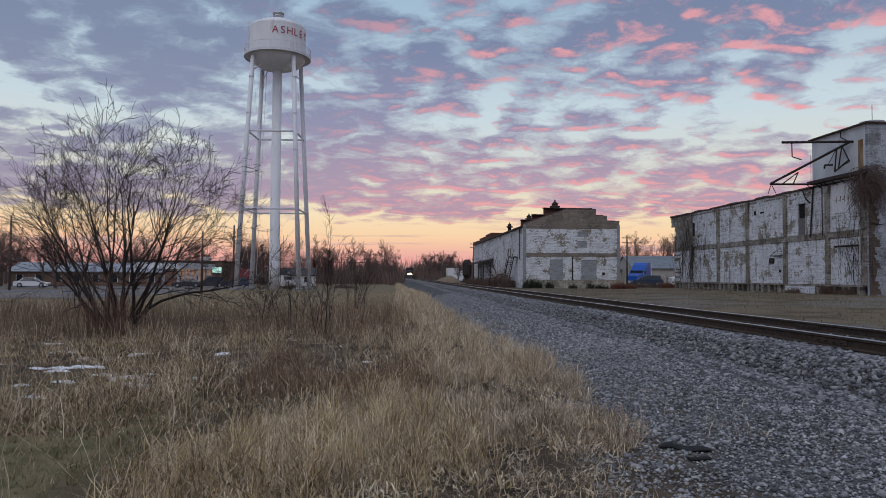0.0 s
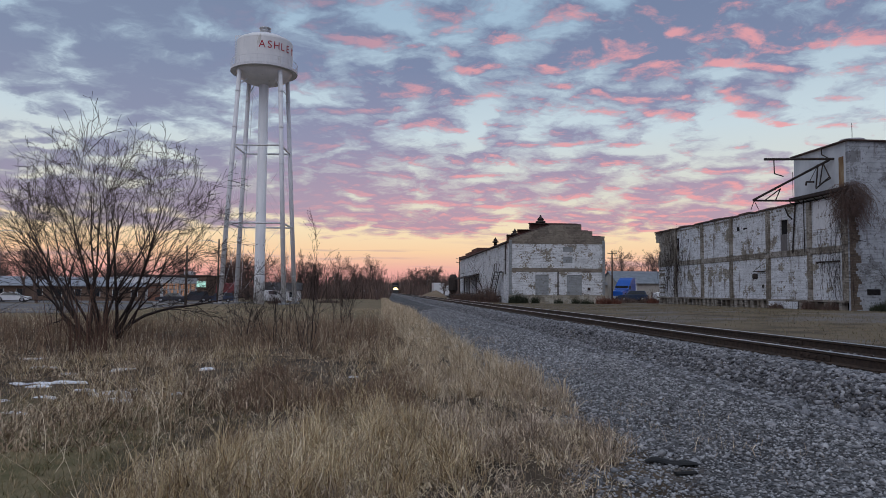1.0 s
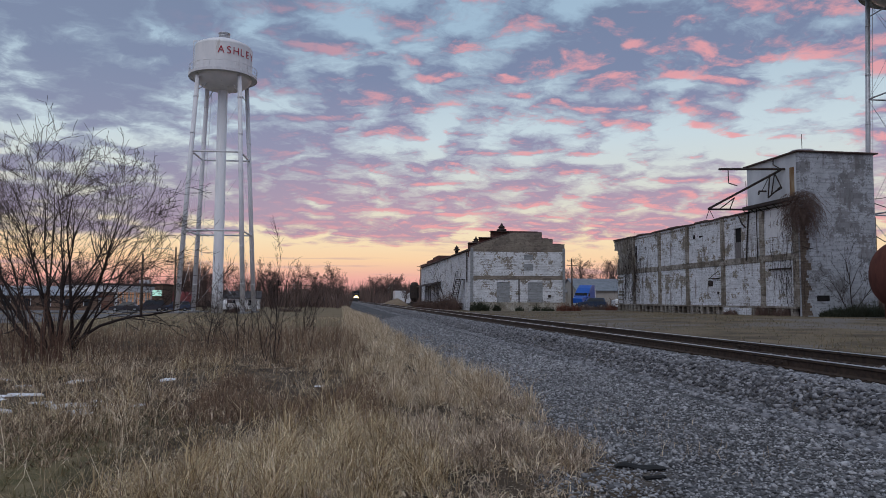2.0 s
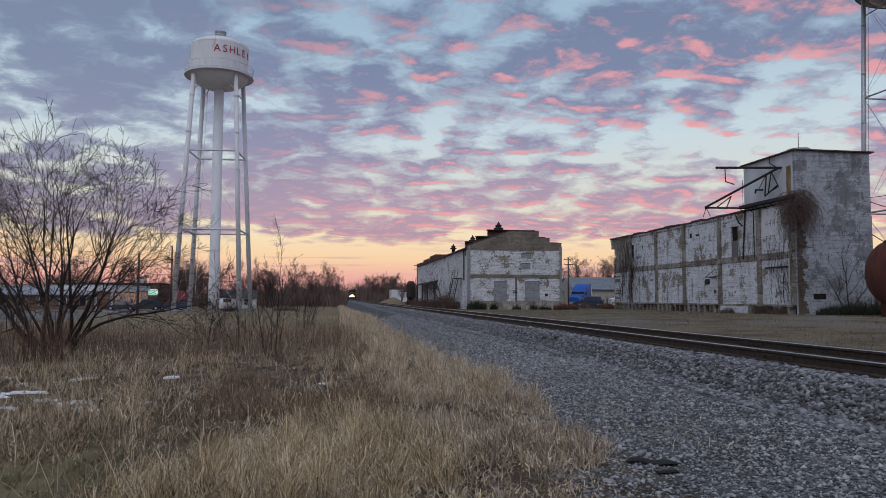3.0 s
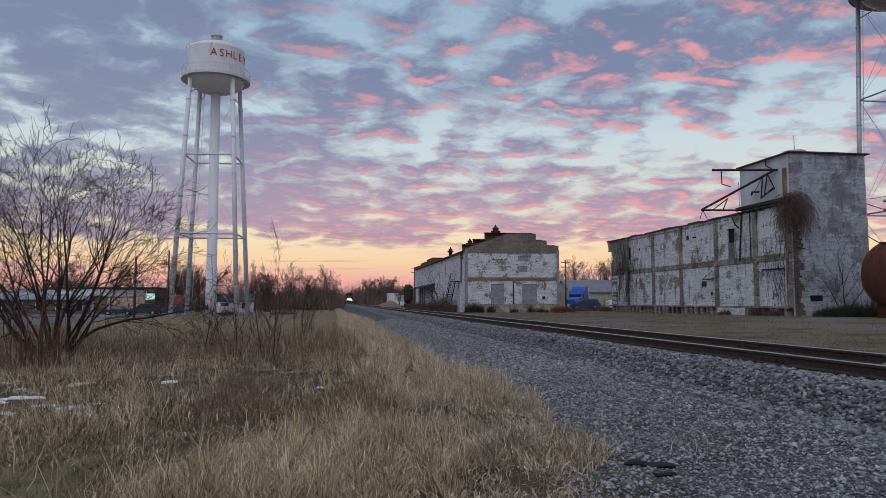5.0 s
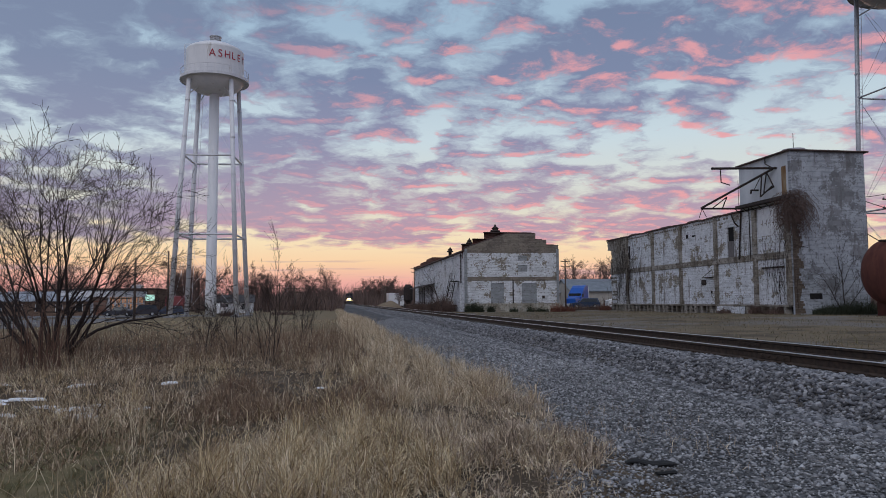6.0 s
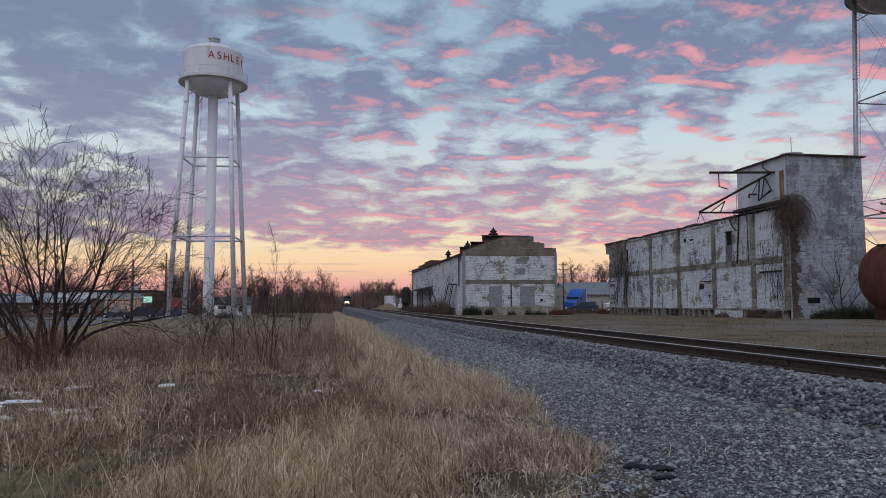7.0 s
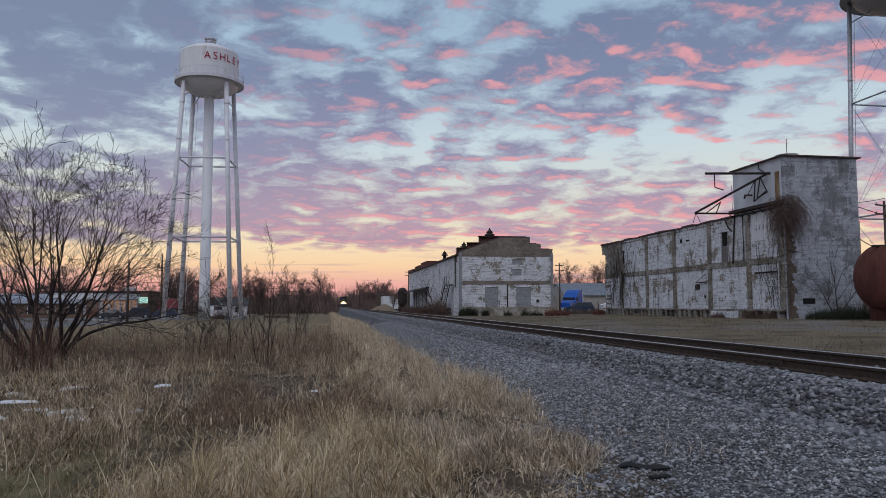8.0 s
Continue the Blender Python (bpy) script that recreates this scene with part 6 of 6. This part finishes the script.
bush("red_bush", 26.2, 80.0, 0.9, 1.6, 380, REDBUSH, "low rust-red twiggy bush before the warehouse corner", 31)
bush("red_bush", 27.9, 81.0, 0.8, 1.2, 260, REDBUSH, "low rust-red twiggy bush before the warehouse corner", 32)
bush("red_bush", 35.2, 88.0, 0.8, 1.4, 260, REDBUSH, "rust-red bush at the broken wall end", 33)
bush("evergreen_bush", 16.6, 82.0, 1.2, 2.0, 800, EVERGREEN, "dark evergreen bush at the warehouse corner", 34, lean=0.5)
bush("evergreen_bush", 18.6, 81.8, 0.5, 1.5, 300, EVERGREEN, "small dark evergreen at the warehouse wall", 35)
for k, (x, h) in enumerate(((21.3, 1.1), (23.3, 1.4), (24.4, 1.0), (25.0, 0.8))):
    bush("evergreen_bush", x, 81.5, 0.55, h, 160, EVERGREEN, "small dark evergreen at the warehouse wall", 36 + k)
for k, (x, y, r, h) in enumerate(((14.0, 90.0, 1.2, 3.2), (13.6, 97, 1.3, 2.2), (13.4, 104, 1.2, 1.8), (13.6, 112, 1.3, 1.9), (13.8, 121, 1.3, 1.7), (14.2, 86.2, 0.9, 2.2))):
    bush("twig_bush", x, y, r, h, 700, THICKET, "dark leafless brush along the loading platform", 44 + k, (0.02, 0.045), 0.3)
for k, (x, y, r, h) in enumerate(((41.5, 50.2, 2.4, 2.0), (39.0, 50.3, 1.6, 1.3), (45, 49.5, 2.0, 2.2))):
    bush("dark_shrub", x, y, r, h, 1600, EVERGREEN, "dark overgrown shrub below the concrete tower", 52 + k, (0.02, 0.05), 0.6)
for k, (x, y, r, h) in enumerate(((36.1, 55.8, 0.9, 1.3), (35.9, 60.5, 0.8, 0.8), (36.0, 53.0, 0.9, 1.1), (30.4, 96, 2.4, 1.5), (33.5, 93, 2.2, 1.4), (36.5, 92.5, 1.6, 1.3), (-14.8, 108, 1.5, 1.6), (-8, 120, 2.2, 1.4))):
    bush("twig_bush", x, y, r, h, 600, THICKET, "low brown leafless brush in rough grass", 60 + k, (0.02, 0.04), 0.45)

# small bare trees at the buildings
WALLTREE = dict(segs=(7, 5, 3), wander=0.10, lift=0.03, taper=0.88, least=0.010, levels=2, kids=(10, 6), bare=(0.2, 0.15), angle=(0.4, 0.9), shrink=(0.35, 0.55))
woody("wall_tree", 91, [(0, 0, (0.05, 0, 1), 5.8, 0.055), (0.1, 0, (-0.5, 0.1, 1), 4.0, 0.045), (0, 0.1, (0.45, 0.05, 1), 4.4, 0.045)], WALLTREE, BARK, "small bare tree against the concrete tower", "tree", pose(40.3, 50.6, 0.35))
woody("wall_tree", 92, [(0, 0, (0.1, 0.1, 1), 5.6, 0.09), (0.1, 0, (-0.3, 0.3, 1), 4.5, 0.06), (0, 0.1, (0.1, -0.4, 1), 4.8, 0.06)], WALLTREE, BARK, "bare tree against the warehouse side", "tree", pose(14.4, 95.0, 0.2))


# ---- vines on the old plant ----
def vine(name, seed, n, start, drop, step, mat, label, up=False):
    rng = random.Random(seed)
    s = Shape()
    for _ in range(n):
        p = Vector(start(rng))
        L = rng.uniform(*drop)
        pts = [p]
        d = Vector((rng.gauss(0, 0.5), rng.gauss(0, 0.5), 0.3 if not up else 1.0))
        m_ = max(3, int(L / step))
        for i in range(m_):
            d = (d * 0.75 + Vector((rng.gauss(0, 0.28 if up else 0.34), rng.gauss(0, 0.28 if up else 0.34), 0.35 if up else -0.3))).normalized()
            if up:
                d.x *= 0.2
            p = p + d * step
            if up:
                p.x = min(max(p.x, 36.28), 36.5)
            pts.append(p)
        s.wire(pts, rng.uniform(0.006, 0.014) * (2.6 if up and rng.random() < 0.12 else 1), 3)
    return solid(name, s, mat, label, "vine")


vine("hanging_vine", 5, 820, lambda r: (36.3 + abs(r.gauss(0, 0.62)), 51.25 + (r.random() ** 2) * 2.0 - 0.3, r.uniform(8.4, 10.4)), (0.6, 3.6), 0.22, BARK_FAR, "thick mass of leafless vine hanging over the tower corner")
vine("climbing_vine", 6, 150, lambda r: (36.4, r.gauss(84.5, 2.0), r.uniform(0.4, 6.0)), (1.5, 5.0), 0.3, BARK, "dark bare vine climbing the broken wall end", True)
vine("climbing_vine", 7, 46, lambda r: (36.4, r.gauss(53.0, 1.0), r.uniform(0.4, 4.0)), (1.5, 4.5), 0.3, BARK, "dark bare vine climbing the plant wall", True)

# ---- snow remains and litter ----
rng = random.Random(14)
for x, y, a, b in ((-2.97, 13.72, 0.12, 0.10), (-0.58, 7.91, 0.10, 0.06), (-3.36, 10.24, 0.15, 0.07), (-0.16, 13.04, 0.07, 0.06), (-4.75, 11.66, 0.17, 0.09), (-5.0, 11.75, 0.15, 0.07), (-4.5, 11.55, 0.1, 0.06), (-3.64, 10.67, 0.19, 0.08), (-3.85, 10.55, 0.13, 0.05), (-4.1, 10.9, 0.2, 0.08),
                   (-5.3, 12.05, 0.17, 0.08), (-5.6, 11.9, 0.12, 0.07), (-6.3, 14.4, 0.24, 0.14), (-5.5, 13.6, 0.16, 0.10), (-4.35, 9.2, 0.14, 0.06), (-5.3, 9.9, 0.18, 0.07), (-7.4, 16.4, 0.26, 0.16), (-4.6, 13.9, 0.2, 0.1), (-6.6, 12.3, 0.2, 0.08), (-3.2, 9.9, 0.12, 0.06), (-3.4, 10.95, 0.12, 0.05), (-5.0, 11.3, 0.14, 0.06), (-2.6, 10.3, 0.1, 0.05), (-3.0, 10.6, 0.14, 0.06), (-3.3, 10.5, 0.16, 0.05), (-4.4, 10.2, 0.12, 0.06), (-4.9, 10.0, 0.1, 0.05)):
    s = Shape()
    rings = []
    ph = [rng.uniform(0, 6.28) for _ in range(3)]
    for f, z in ((1.15, -0.05), (1.0, 0.004), (0.8, 0.016), (0.4, 0.024), (0.05, 0.026)):
        ring = []
        for i in range(18):
            t = 6.2832 * i / 18
            w = 1 + 0.3 * math.sin(2 * t + ph[0]) + 0.28 * math.sin(3 * t + ph[1]) + 0.22 * math.sin(6 * t + ph[2])
            ring.append((a * f * w * math.cos(t), b * f * w * math.sin(t), z * (0.75 + 0.3 * math.sin(3 * t + ph[2]))))
        rings.append(ring)
    s.loft(rings)
    solid("snow_patch", s, SNOW, "small remnant of old white snow in the grass", "snow", smooth=True, m=pose(x, y, float(gz(x, y)) + 0.012, 0, 0, rng.uniform(-25, 25)), group="snow patches")

rag = Shape()
rr = random.Random(4)
rings = []
for i in range(15):
    f = i / 14
    c = Vector((f * 0.46 - 0.2, 0.05 * math.sin(f * 5), 0.012 + 0.012 * math.sin(f * 9)))
    rad = 0.055 * math.sin(math.pi * min(max(f, 0.04), 0.96)) ** 0.5 + rr.uniform(0, 0.02)
    rings.append([c + Vector((rr.uniform(-0.01, 0.01), math.cos(t) * rad * 1.5, math.sin(t) * rad * 0.3)) for t in (k * 0.7854 for k in range(8))])
rag.loft(rings)
solid("rubber_scrap", rag, TYRE, "torn black rubber scrap lying on the gravel", "litter", m=pose(3.0, 5.95, float(gz(3, 5.95)) + 0.01, 0, 0, -12))
rag2 = Shape().loft([[Vector((f * 0.2 - 0.1, math.cos(t) * 0.03, 0.015 + math.sin(t) * 0.015)) for t in (k * 1.0472 for k in range(6))] for f in (0, 0.3, 0.7, 1)])
solid("rubber_scrap", rag2, TYRE, "small strip of black rubber on the gravel", "litter", m=pose(3.0, 5.55, float(gz(3, 5.55)) + 0.01, 0, 0, 8))
